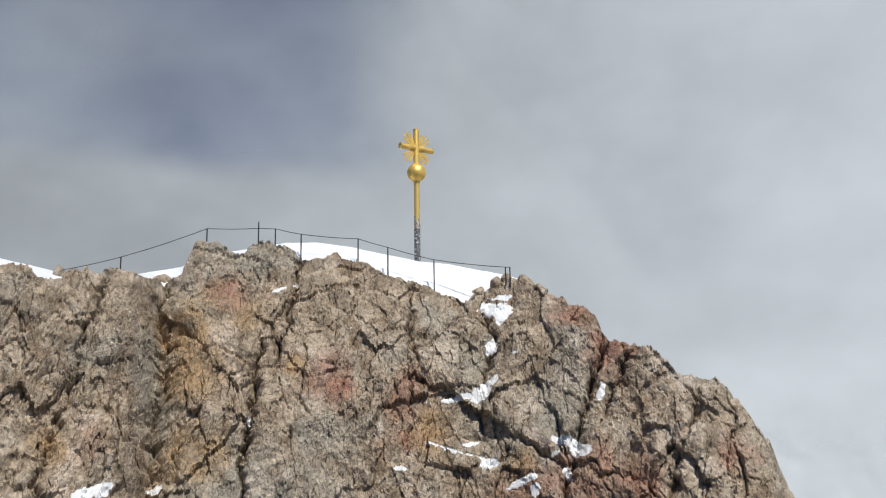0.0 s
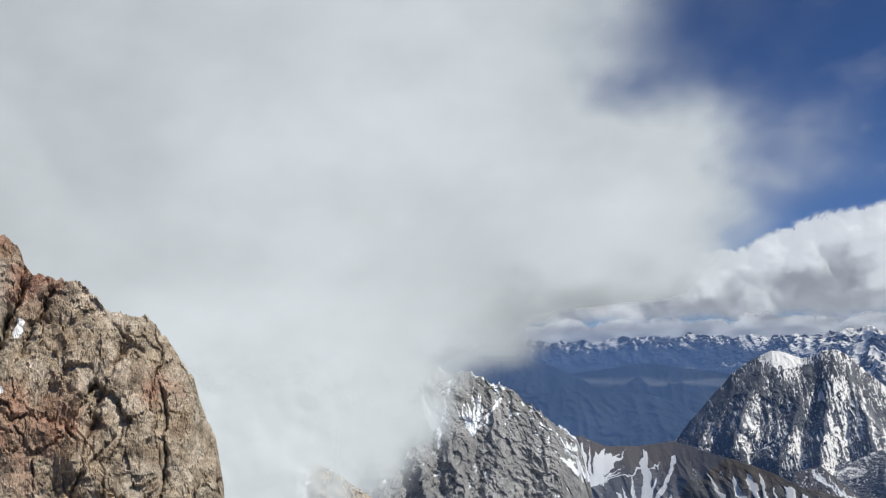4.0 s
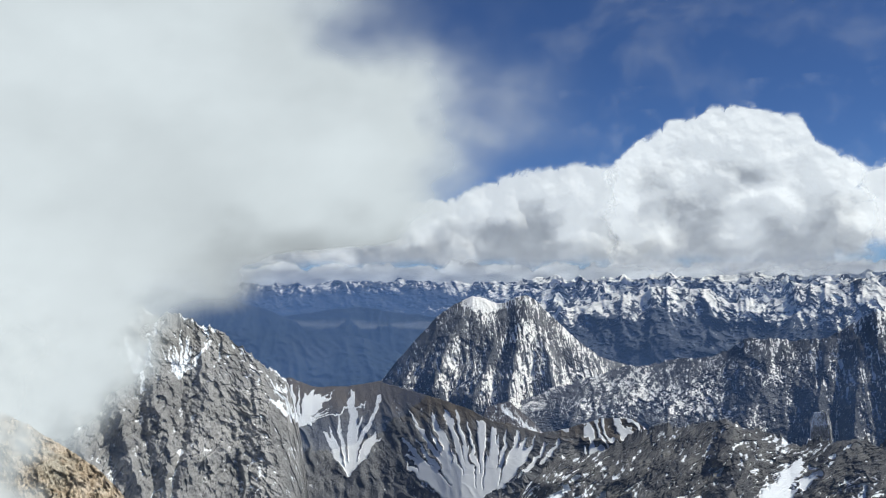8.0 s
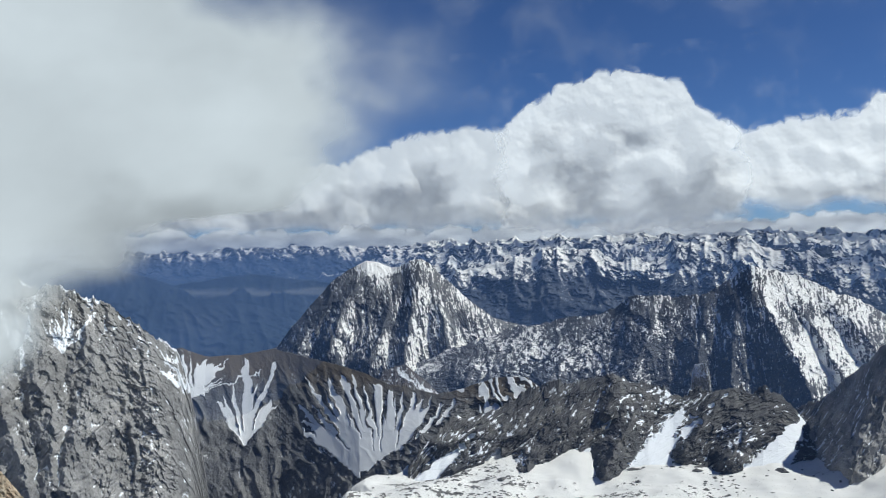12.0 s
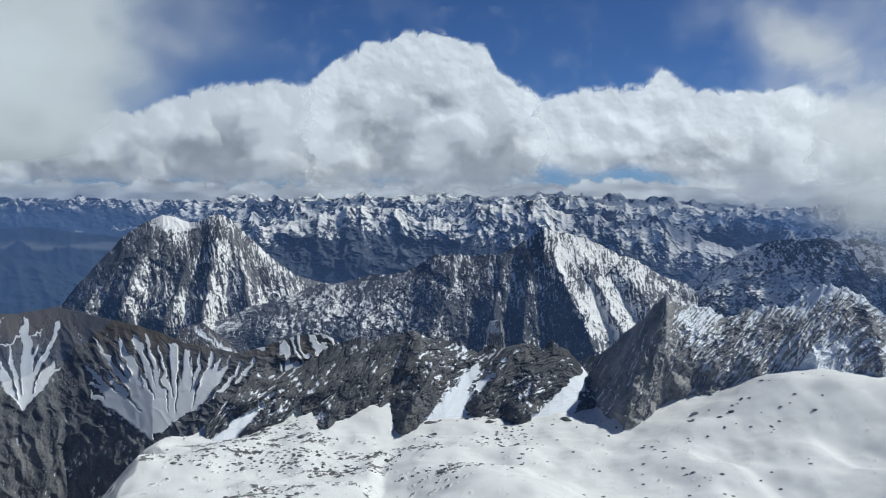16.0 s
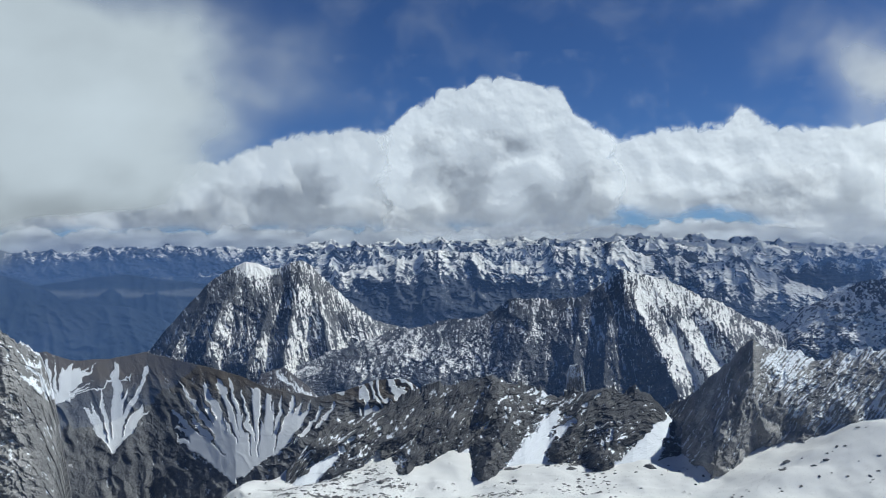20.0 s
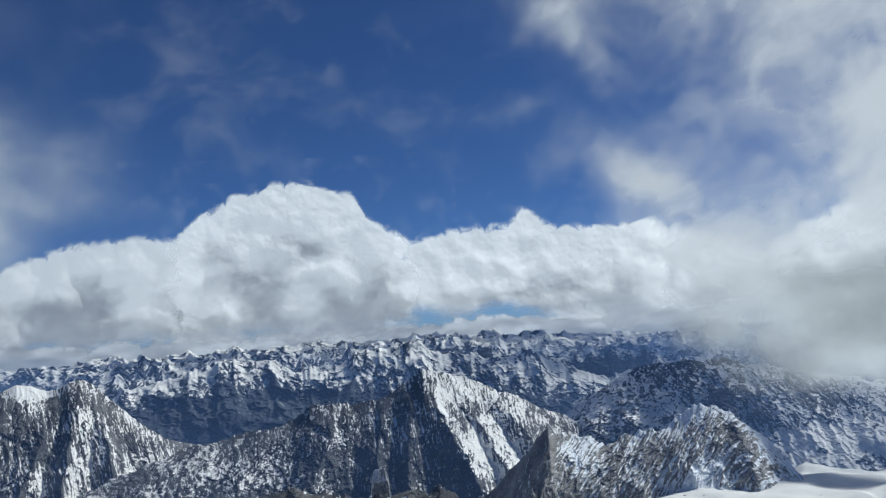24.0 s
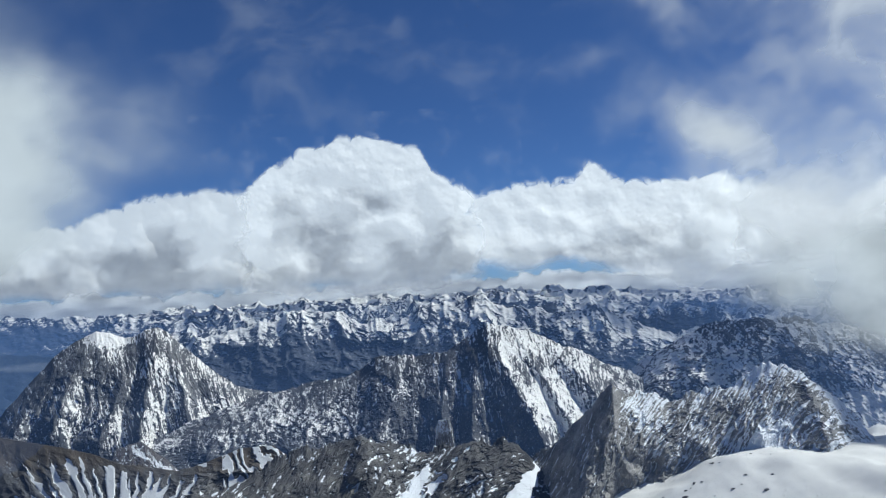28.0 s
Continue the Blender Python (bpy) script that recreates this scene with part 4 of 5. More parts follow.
def heads(a, e, left, right, seed, count):
    """Rounded heads piled on one another."""
    rnd = random.Random(seed)
    pile = np.zeros(a.shape)
    for k in range(count):
        ca = rnd.uniform(left, right)
        head = float(along(ca, CUMULUS_TOP))
        ce = rnd.uniform(0.8, max(1.3, head - 0.2))
        size = rnd.uniform(0.5, 1.35) * (0.75 + 0.08 * (head - ce))
        dd = ((a - ca) / 1.15) ** 2 + (e - ce + 0.3 * size) ** 2
        pile = np.maximum(pile, size * np.sqrt(np.clip(1 - 0.8 * dd / size ** 2, 0, 1)) + 0.10 * (head - ce))
    return spread(spread(pile, 4), 4)


def build_cumulus(label, left, right, low, dist, seed, shade, soft, count, cols, rows):
    """One cumulus between two bearings: its knobbly head, ragged flanks and thin grey base; low: bearing and height
    angle of the base; shade: the glow left in the painted grey base.
    """
    a = np.linspace(left - 3, right + 3, cols)[None, :] + np.zeros((rows, 1))
    e = np.linspace(-6 if right > 34 else -1.2, float(max(along(q, CUMULUS_TOP) for q in np.linspace(left, right, 40))) + 1.6, rows)[:, None] + np.zeros((1, cols))
    wa, we = a + 0.45 * fbm(a / 1.8, e / 1.8, 4, seed + 1, 0.5), e + 0.4 * fbm(a / 1.7, e / 1.7, 4, seed + 2, 0.5)
    knob = billow(wa / 1.2, we / 1.2, 4, seed + 3, 0.5) - 0.5
    top = sum(along(a + 0.4 * (wa - a) + q, CUMULUS_TOP) for q in (-0.2, 0, 0.2)) / 3 + 0.12 + 0.95 * knob
    base = sum(along(a + q, low) for q in (-1.5, 0, 1.5)) / 3 + 0.5 * fbm(a / 2.2, e / 1.4, 5, seed + 4)
    sides = np.minimum(wa - left, right - wa) + 1.2 * knob
    cover = np.minimum(np.minimum(smooth(-0.12, soft, top - e - 0.4 * (we - e)), smooth(-0.8, 1.5, e - base)), smooth(-0.6, 1.6, sides))
    pile = heads(wa, we, left, right, seed, count)
    r = dist - 48 * pile - 9 * spread(billow(wa / 1.3, we / 1.1, 4, seed + 5, 0.5), 2) - 4 * fbm(a / 0.8, e / 0.7, 3, seed + 6)
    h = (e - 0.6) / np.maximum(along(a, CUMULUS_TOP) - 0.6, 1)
    # shade under the cloud is painted: emission falls towards the base
    painted_glow = np.clip(shade + (1.04 - shade) * smooth(0.0, 0.75, h + 0.4 * fbm(wa / 2.6, we / 1.6, 5, seed + 7, 0.5)) + 0.12 * knob, 0.3, 1.2)
    ca = np.cos(np.radians(e))
    ob = sheet("cumulus_cloud", r * ca * np.sin(np.radians(a)), r * ca * np.cos(np.radians(a)), r * np.sin(np.radians(e)), CUMULUS, {"cover": 1.35 * cover, "painted_glow": painted_glow})
    tagged(ob, label, "cloud", group="cumulus clouds over the peaks")


build_cumulus("low grey cumulus bank with brighter lumps", -30, -0.5, ((-30, 1.0), (-12, 0.4), (0, 0.4)), 4955, 811, 0.42, 0.8, 90, 420, 110)
build_cumulus("towering white cumulus with a flat grey base", -3.2, 12.6, ((-4, 0.5), (3, 0.4), (13, 0.6)), 4760, 821, 0.42, 0.75, 80, 420, 220)
build_cumulus("white cumulus with small torn puffs on top", 11.6, 29.5, ((11, 1.9), (15, 1.5), (19, 1.6), (22, 0.2), (26, -0.6), (30, -1.2)), 4880, 831, 0.55, 0.9, 90, 430, 170)
build_cumulus("soft cumulus sinking over the dark massif", 27, 60, ((27, -0.6), (33, -1.6), (38, -3.0), (44, -4.6), (60, -5)), 4960, 841, 0.6, 1.6, 110, 420, 150)


def low_line_cover(a, e):
    top = 0.75 + 0.9 * (billow(a / 2.2, e * 0 + 2, 4, 191) - 0.35) + 0.25 * fbm(a / 0.8, e / 0.5, 4, 193)
    return 0.95 * smooth(-0.1, 0.35, top - e)


cloud_sheet("low_cloud_line", "line of small cream cumulus far off on the horizon", (-48, 60), (-0.9, 2.6), 800, 40, 4820, low_line_cover, lambda a, e: 0 * a, CUMULUS,
            lambda a, e: np.clip(0.62 + 0.35 * fbm(a / 1.5, e / 0.5, 5, 195), 0.3, 1.0))

BANK_EDGE = ((-30, -37), (-10, -38.5), (-6.6, -34), (-3.4, -30.8), (-1.5, -28.3), (0.7, -26.6), (1.6, -24), (2.4, -14), (4, -11), (7.5, -11), (11, -13), (14.5, -17), (18, -14), (22, -12), (40, -20))


def bank_cover(a, e):
    edge = along(e, BANK_EDGE) + 3.2 * fbm(a / 7, e / 5, 5, 151)
    soft = along(e, ((-10, 9), (0, 11), (2.5, 10), (8, 13), (14, 19), (40, 22)))
    thick = smooth(0.0, 1.0, (edge + 0.25 * soft - a) / soft)
    clear = 1 - 0.3 * smooth(14, 20, e) * smooth(-34, -22, a) - 0.6 * smooth(15, 19, e) * smooth(-21, -13, a)
    return clear * (thick * (1.12 - 0.62 * smooth(-58, -80, a) * smooth(5, 20, e) + 0.12 * fbm(a / 16, e / 11, 4, 157)) + 0.56 * smooth(-1, -15, a) * smooth(6, 10, e) * smooth(17.5, 12, e) * (1 + 0.5 * fbm(a / 6, e / 5, 4, 159)))


def bank_bulge(a, e):
    return 7 * fbm(a / 20, e / 14, 3, 163)


def bank_painted_glow(a, e):
    # emission painted dimmer at the bank's underside and brighter to the right
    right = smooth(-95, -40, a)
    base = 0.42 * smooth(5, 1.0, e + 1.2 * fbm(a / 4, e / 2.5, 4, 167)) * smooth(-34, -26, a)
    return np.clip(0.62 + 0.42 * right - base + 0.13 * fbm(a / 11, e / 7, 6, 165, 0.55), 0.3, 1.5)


cloud_sheet("cloud_bank", "big soft grey-white cloud bank behind the summit", (-140, 10), (-30, 48), 450, 240, 800, bank_cover, bank_bulge, BANK, bank_painted_glow)


def veil_cover(a, e):
    wa, we = a + 1.2 * fbm(a / 5, e / 5, 4, 172), e + 1.2 * fbm(a / 5, e / 5, 4, 174)
    tuft = 0.5 + 0.75 * fbm(wa / 7.5, we / 5.5, 6, 171, 0.52)
    right = 0.85 * smooth(22, 41, wa + 0.55 * (we - 10)) * smooth(1, 6, e)
    column = np.exp(-((wa - 28.5 + 0.75 * (we - 8)) / 3.2) ** 2) * smooth(15, 6, we)
    puffs = sum(h * np.exp(-((wa - c) / w) ** 2 - ((we - t) / q) ** 2) for c, t, w, q, h in ((19.8, 14.0, 2.0, 0.9, 0.55), (22.3, 20.3, 1.6, 1.6, 0.5), (24.2, 18.6, 1.3, 1.6, 0.6), (26.0, 15.6, 1.2, 1.7, 0.65), (22.8, 11.0, 1.4, 1.2, 0.5), (31, 13.4, 2.4, 0.9, 0.3), (20.0, 8.1, 0.9, 0.8, 0.5)))
    thin = 0.10 * smooth(4, -16, a) * (0.8 + 0.5 * fbm(a / 9, e / 7, 4, 179)) + 0.20 * smooth(0.05, 0.9, fbm(wa / 11, we / 6, 6, 177, 0.55))
    return np.clip(right * (0.34 + 0.75 * tuft) + column * (0.6 + 0.7 * tuft) + puffs * (0.2 + 0.55 * tuft), 0, 0.95) + thin


cloud_sheet("thin_cloud", "thin torn veils of cloud in the blue sky", (-40, 64), (1, 26.5), 520, 170, 4560, veil_cover, lambda a, e: 30 * fbm(a / 12, e / 12, 3, 181), VEIL)


def mist_cover(a, e):
    w = 2.2 * fbm(a / 5, e / 4, 5, 301)
    return 0.95 * 0.97 * smooth(26.5, 37, a + w) * smooth(-8.6, -3.5, e - 0.22 * (44 - a) + 0.6 * w) * smooth(4.5, 0.5, e + 0.4 * w)


cloud_sheet("near_mist", "wisp of white mist at the foot of the summit", (-60, -30), (-17, 2), 160, 120, 62,
            lambda a, e: 0.97 * smooth(-36.5, -42.5, a + 1.6 * fbm(a / 3, e / 3, 4, 321)) * smooth(1, -3, e + 1.5 * fbm(a / 4, e / 4, 4, 323)), lambda a, e: 1.0 * fbm(a / 4, e / 4, 3, 325), BANK, lambda a, e: 1.05 + 0 * a)
cloud_sheet("mist_patch", "drifting grey mist over the massif", (28, 62), (-11, 7), 240, 140, 1960, mist_cover, lambda a, e: 15 * fbm(a / 6, e / 5, 3, 305), BANK, lambda a, e: 0.75 + 0.25 * fbm(a / 5, e / 4, 5, 307))


# sheets hung between the ranges; their blue emission paints the air's haze
def build_haze_glow(dist, low, high, most, label, left=0.0, right=0.3):
    cloud_sheet("haze", label, (-60, 64), (low, high), 120, 40, dist, lambda a, e: most * (1 + left * smooth(-4, -18, a) + right * smooth(14, 32, a)) * smooth(high, high - 2.6, e) * (1 + 0.1 * fbm(a / 20, e / 4, 3, 187)), lambda a, e: 0 * a, GLOWING_HAZE)


build_haze_glow(1080, -24, -3, 0.14, "faint glowing sheet painted as blue air over the snowfield")
build_haze_glow(2110, -16, 0.4, 0.22, "thin sheet glowing as blue haze over the near valley", 0.0, 0.3)
build_haze_glow(3440, -11, 1.2, 0.30, "glowing sheet for blue haze filling the valleys behind the peaks", 0.55)
build_haze_glow(4260, -7, 2.6, 0.26, "glowing sheet for blue haze before the farthest ranges", 0.5)
cloud_sheet("valley_fog", "thin pale fog band lying in the blue valley", (-34, -10), (-3.9, -2.1), 160, 24, 3960,
            lambda a, e: 0.45 * np.exp(-((e + 2.95 + 0.25 * fbm(a / 3, e / 0.4, 4, 311)) / 0.22) ** 2) * smooth(-34, -27, a) * smooth(-10, -15, a), lambda a, e: 0 * a, VEIL, lambda a, e: 0.6 + 0 * a)


# ---- summit crag ----
def at(bearing, height, dist):
    b = radians(bearing)
    return Vector((dist * math.sin(b), dist * math.cos(b), dist * math.tan(radians(height))))


SKYLINE = ((-125, 7), (-110, 8.5), (-100, 9.2), (-96.6, 9.4), (-95.4, 9.46), (-93.7, 8.5), (-92.2, 9.25), (-90.2, 9.2), (-88.9, 9.05), (-87.1, 8.6), (-86.1, 9.2), (-85.3, 11.2), (-84.3, 11.55), (-82.5, 10.95), (-81.6, 11.65), (-79.7, 11.5),
           (-78, 10.65), (-76, 10.95), (-74.5, 10.45), (-70.7, 8.8), (-67.3, 7.6), (-66.5, 8.2), (-65.4, 8.9), (-63.5, 8.8), (-60.9, 7.3), (-59.1, 6.6), (-58.4, 5.0), (-56.7, 4.35), (-55.6, 4.4), (-54, 2.8), (-51.8, 2.05),
           (-50.4, 0.7), (-48.9, -1.9), (-48.5, -3.4), (-47.5, -5.8), (-47.0, -8.5), (-46.6, -22))


def rock_material():
    m, nodes, links, out = material("weathered summit limestone")
    co = nodes.new("ShaderNodeNewGeometry").outputs["Position"]
    broad = noise_node(nodes, links, co, 0.35, 6, 0.6)
    mid = noise_node(nodes, links, co, 1.6, 8, 0.68)
    fine = noise_node(nodes, links, co, 9, 9, 0.72)
    c = ramp(nodes, links, mid, [(0.30, (0.19, 0.14, 0.10)), (0.45, (0.37, 0.29, 0.205)), (0.58, (0.50, 0.405, 0.30)), (0.74, (0.70, 0.61, 0.49))])
    c = mix(nodes, links, remap(nodes, links, broad, 0.45, 0.7, 0, 0.65), c, (0.36, 0.345, 0.29))
    stain = noise_node(nodes, links, co, 0.8, 5, 0.55)
    c = mix(nodes, links, remap(nodes, links, stain, 0.56, 0.66, 0, 0.55), c, (0.62, 0.52, 0.42))
    c = mix(nodes, links, remap(nodes, links, stain, 0.42, 0.33, 0, 0.55), c, (0.27, 0.19, 0.12))
    c = mix(nodes, links, math_node(nodes, links, "MULTIPLY", attribute(nodes, "rust"), remap(nodes, links, mid, 0.35, 0.6, 0.3, 0.85)), c, (0.38, 0.19, 0.125))
    c = mix(nodes, links, math_node(nodes, links, "MULTIPLY", attribute(nodes, "ochre"), remap(nodes, links, mid, 0.35, 0.6, 0.3, 0.8)), c, (0.44, 0.285, 0.135))
    speck = ramp(nodes, links, fine, [(0.32, (0.58, 0.58, 0.58)), (0.49, (1, 1, 1)), (0.7, (1.45, 1.45, 1.45))])
    c = mix(nodes, links, 1.0, c, speck, "MULTIPLY")
    lies = math_node(nodes, links, "MULTIPLY_ADD", math_node(nodes, links, "SUBTRACT", mid, 0.5), 0.5, attribute(nodes, "snow"))
    fac = remap(nodes, links, lies, 0.47, 0.53)
    c = mix(nodes, links, fac, c, (0.86, 0.86, 0.85))
    p = nodes.new("ShaderNodeBsdfPrincipled")
    links.new(c, p.inputs["Base Color"])
    p.inputs["Roughness"].default_value, p.inputs["Specular IOR Level"].default_value = 0.9, 0.25
    b = nodes.new("ShaderNodeBump")
    b.inputs["Strength"].default_value, b.inputs["Distance"].default_value = 1.0, 0.06
    net = nodes.new("ShaderNodeTexVoronoi")
    net.feature = "DISTANCE_TO_EDGE"
    net.inputs["Scale"].default_value = 1.9
    bent = nodes.new("ShaderNodeVectorMath")
    bent.operation = "ADD"
    shift = nodes.new("ShaderNodeTexNoise")
    shift.inputs["Scale"].default_value, shift.inputs["Detail"].default_value = 3.0, 5
    links.new(co, shift.inputs["Vector"])
    links.new(co, bent.inputs[0])
    links.new(shift.outputs["Color"], bent.inputs[1])
    links.new(bent.outputs[0], net.inputs["Vector"])
    crack = remap(nodes, links, net.outputs["Distance"], 0.0, 0.04)
    rough = math_node(nodes, links, "ADD", math_node(nodes, links, "MULTIPLY", crack, 0.55), fine)
    links.new(math_node(nodes, links, "MULTIPLY", rough, math_node(nodes, links, "SUBTRACT", 1.0, fac)), b.inputs["Height"])
    links.new(b.outputs[0], p.inputs["Normal"])
    links.new(p.outputs[0], out.inputs["Surface"])
    return m


ROCK = rock_material()
CRAG_DIST = ((-125, 24), (-97, 24), (-89, 25.5), (-87.5, 27), (-80, 27.5), (-70, 28), (-66, 28.5), (-59, 27.5), (-54, 26.5), (-47, 27.5))


def build_crag():
    a = np.linspace(-112, -46.6, 1250)
    rows = 440
    rc = along(a, CRAG_DIST)
    ec = along(a, SKYLINE)
    zc = rc * np.tan(np.radians(ec))
    s = np.concatenate([np.linspace(0, 1, rows), np.linspace(1, 2, 14)[1:]])[:, None]
    front, rear = np.minimum(s, 1), np.maximum(s - 1, 0)
    foot = -24.0
    z = foot + (zc - foot) * front - 9 * rear ** 1.3 + (0.15 * fbm(a * 1.3, a * 0 + 3, 6, 201, 0.58) + 0.06 * (blocks(a * 0.9, a * 0 + 0.5, 205)[0] + 0.6 * blocks(a * 2.3, a * 0 + 0.5, 206)[0])) * np.where(s <= 1, front ** 14, 1)
    u = np.radians(a) * 28 + 0 * s
    v = z
    lean = 0.32 * (zc - z) * (s <= 1)
    r = rc - lean + 9 * rear
    wu = u + 0.16 * fbm(u / 0.8, v / 0.8, 5, 203, 0.6)
    wv = v + 0.16 * fbm(u / 0.8 + 9, v / 0.8, 5, 207, 0.6)
    d = 0.75 * fbm(u / 5.5, v / 7, 4, 209)
    for size, tall, joint, seed, tilt in ((3.4, 0.26, 0.22, 211, 0.30), (1.5, 0.15, 0.11, 213, -0.35), (0.62, 0.11, 0.06, 217, 0.3), (0.26, 0.07, 0.06, 219, -0.2)):
        h, gap = blocks((wu + tilt * wv) / size, (wv - tilt * wu) / (size * 1.35), seed)
        d = d + tall * h * (0.7 + 0.6 * fbm(u / 3 + seed, v / 3, 2, seed)) - joint * smooth(0.06, 0.0, gap) * smooth(-0.2, 0.3, fbm(u / 1.7 + size, v / 1.7, 3, seed + 1))
    d = d + 0.12 * fbm(u / 0.7, v / 0.7, 7, 223, 0.62) + 0.09 * (ridged((u - 0.5 * v) / 0.8 + 0.4 * fbm(u / 2, v / 2, 3, 225), v / 2.2, 5, 224, 0.6) - 0.4)
    e = np.degrees(np.arctan2(z, r))
    # the deep joints: bearing, breadth, depth, slant, lowest and highest height angle
    for centre, width, depth, slant, e0, e1 in ((-87.3, 0.8, 1.2, 0.02, -30, 9), (-81.0, 0.25, 0.8, 0.10, -30, 5), (-80.3, 0.25, 0.5, 0.28, 3, 12), (-71.4, 0.18, 0.3, 0.02, -2, 10), (-66.2, 0.35, 0.55, 0.03, -1, 7),
                                                (-59.3, 0.35, 0.7, 0.25, -9, 6), (-57.4, 0.2, 0.45, 0.45, 0, 5), (-92.0, 0.3, 0.45, 0.25, -9, 9), (-52.5, 0.25, 0.3, 0.3, -10, 2)):
        off = a - centre - slant * (e - 3) + 0.5 * fbm(v / 1.1, u * 0 + centre, 5, 227, 0.6) + 0.18 * fbm(u / 0.3, v / 0.3, 4, 231)
        d = d - depth * np.exp(-np.abs(off / width / 0.7)) * smooth(e0 - 1, e0 + 1, e) * smooth(e1 + 1, e1 - 1, e) * (s <= 1)
    # ledges that hold snow: bearing, height angle, half length, half breadth, slope
    snow = 0 * u
    for b0, h0, ln, br, sl in ((-60.8, -1.9, 0.9, 0.42, -0.4), (-61.3, -3.2, 0.35, 0.6, -1.2), (-66.5, 1.6, 0.55, 0.5, 0.9), (-68.4, 1.05, 1.3, 0.16, 0.18), (-65.8, 7.1, 1.0, 0.4, 0.1), (-65.9, 4.6, 0.28, 0.5, 0.5), (-64.4, 4.06, 0.25, 0.2, 0.3),
                               (-90.8, -4.0, 0.9, 0.35, 0.2), (-87.1, -3.9, 0.4, 0.25, 0), (-68.6, -2.15, 1.5, 0.14, -0.25), (-66.3, -3.0, 0.6, 0.25, 0.1), (-64.0, -3.95, 0.8, 0.24, 0.45), (-63.4, -4.6, 0.3, 0.35, 0.4), (-58.8, 1.85, 0.25, 0.5, 1.2),
                               (-81.6, -0.1, 0.12, 0.35, 0), (-65.2, 6.5, 0.3, 0.5, 0.8), (-67.4, -1.75, 0.9, 0.12, 0.2), (-62.3, -2.6, 0.9, 0.14, 0.7), (-64.9, 8.0, 0.7, 0.25, 0.2), (-79.9, 8.5, 0.9, 0.13, 0.35), (-71.8, -3.3, 0.4, 0.2, 0.1)):
        along_it, across = (a - b0), (e - h0 - sl * (a - b0))
        hill = 1 - (along_it / ln / 1.3) ** 2 - (across / br / 1.05) ** 2 + 1.5 * fbm(u / 0.4, v / 0.32, 5, 229, 0.6)
        snow = np.maximum(snow, smooth(-0.2, 0.5, hill))
    d = d * (1 - 0.5 * snow) + spread(d, 8) * 0.5 * snow + 0.02 * snow
    rust, ochre = 0 * u, 0 * u
    for b0, h0, size in ((-72.1, 0.6, 1.5), (-71.8, -1.6, 1.2), (-76.2, 1.4, 1.6), (-83.5, 8.0, 1.3), (-51.3, -2.5, 1.2), (-90.7, -0.3, 1.2), (-61.4, -4.6, 3.0), (-60.5, 6.6, 1.8), (-57, -4.5, 1.5), (-58.5, 4.6, 1.4)):
        rust = np.maximum(rust, smooth(-0.5, 0.9, 1 - np.hypot(a - b0, e - h0) / size + 0.8 * fbm(u / 1.2, v / 1.2, 5, 233)))
    for b0, h0, size in ((-85.0, -1.7, 2.4), (-85.3, 3.0, 1.8), (-85.5, 6.0, 2.2), (-82, 6.4, 1.2), (-64.1, -2.9, 0.9), (-70.1, -1.0, 1.2), (-78.8, 3.1, 0.7), (-93.3, -0.9, 1.2)):
        ochre = np.maximum(ochre, smooth(-0.5, 0.9, 1 - np.hypot(a - b0, e - h0) / size + 0.7 * fbm(u / 1.0 + 4, v / 1.0, 5, 235)))
    hold = np.where(s <= 1, 0.45 + 0.55 * (1 - np.clip(s, 0, 1) ** 30), 0.45)
    r = r - d * hold
    z = z + 0.25 * d * hold
    x, y = r * np.sin(np.radians(a)), r * np.cos(np.radians(a))
    ob = new("summit_crag")
    ob.location = at(-70, -20, 27)
    tagged(ob, "broken grey-brown limestone summit crag with deep joints", "rock crag")
    cuts = [0] + [int(np.searchsorted(a, b)) for b in (-92.0, -87.3, -80.6, -71.4, -66.2, -59.0, -52.5)] + [len(a) - 1]
    looks = ("grey rock shoulder", "grey rock shoulder", "ochre-stained rock wall", "", "", "grey slab with snow ledges", "reddish rock pillar", "reddish rock pillar")
    for c0, c1, look_of in zip(cuts, cuts[1:], looks):
        k = slice(c0, c1 + 1)
        piece = sheet("buttress", x[:, k] - ob.location.x, y[:, k] - ob.location.y, z[:, k] - ob.location.z, ROCK, {"snow": snow[:, k], "rust": rust[:, k], "ochre": ochre[:, k]}, flat=True, parent=ob)
        if look_of:
            tagged(piece, look_of)


build_crag()


def build_snow_cap():
    a = np.linspace(-122, -62.6, 420)
    rc = along(a, CRAG_DIST) + 0.35
    e0 = along(a, SKYLINE) - 1.1
    e1 = along(a, ((-122, 8), (-96.6, 9.8), (-95.4, 9.6), (-92.8, 9.1), (-89.6, 9.15), (-86.2, 9.8), (-83, 10.9), (-79.4, 11.55), (-77.5, 11.6), (-75.2, 11.35), (-70.7, 10.42), (-68.4, 10.12), (-64.6, 9.3), (-63.3, 8.75), (-62.6, 8.2)))
    s = np.linspace(0, 2, 60)[:, None]
    front, rear = np.minimum(s, 1), np.maximum(s - 1, 0)
    r1 = np.maximum(rc + 1.1, 29.6 + 0 * a)
    r = rc + (r1 - rc) * front + 5 * rear
    z0, z1 = rc * np.tan(np.radians(e0)), r1 * np.tan(np.radians(e1))
    z = z0 + (z1 - z0) * front ** 0.9 - 2.5 * rear ** 1.5
    x, y = r * np.sin(np.radians(a)), r * np.cos(np.radians(a))
    z = z + 0.05 * fbm(x / 1.5, y / 1.5, 5, 233) * (1 - 0.6 * front)
    ob = sheet("snow_cap", x, y, z, SNOW, None)
    tagged(ob, "smooth white snow lying along the summit ridge", "snow", kind="structure")


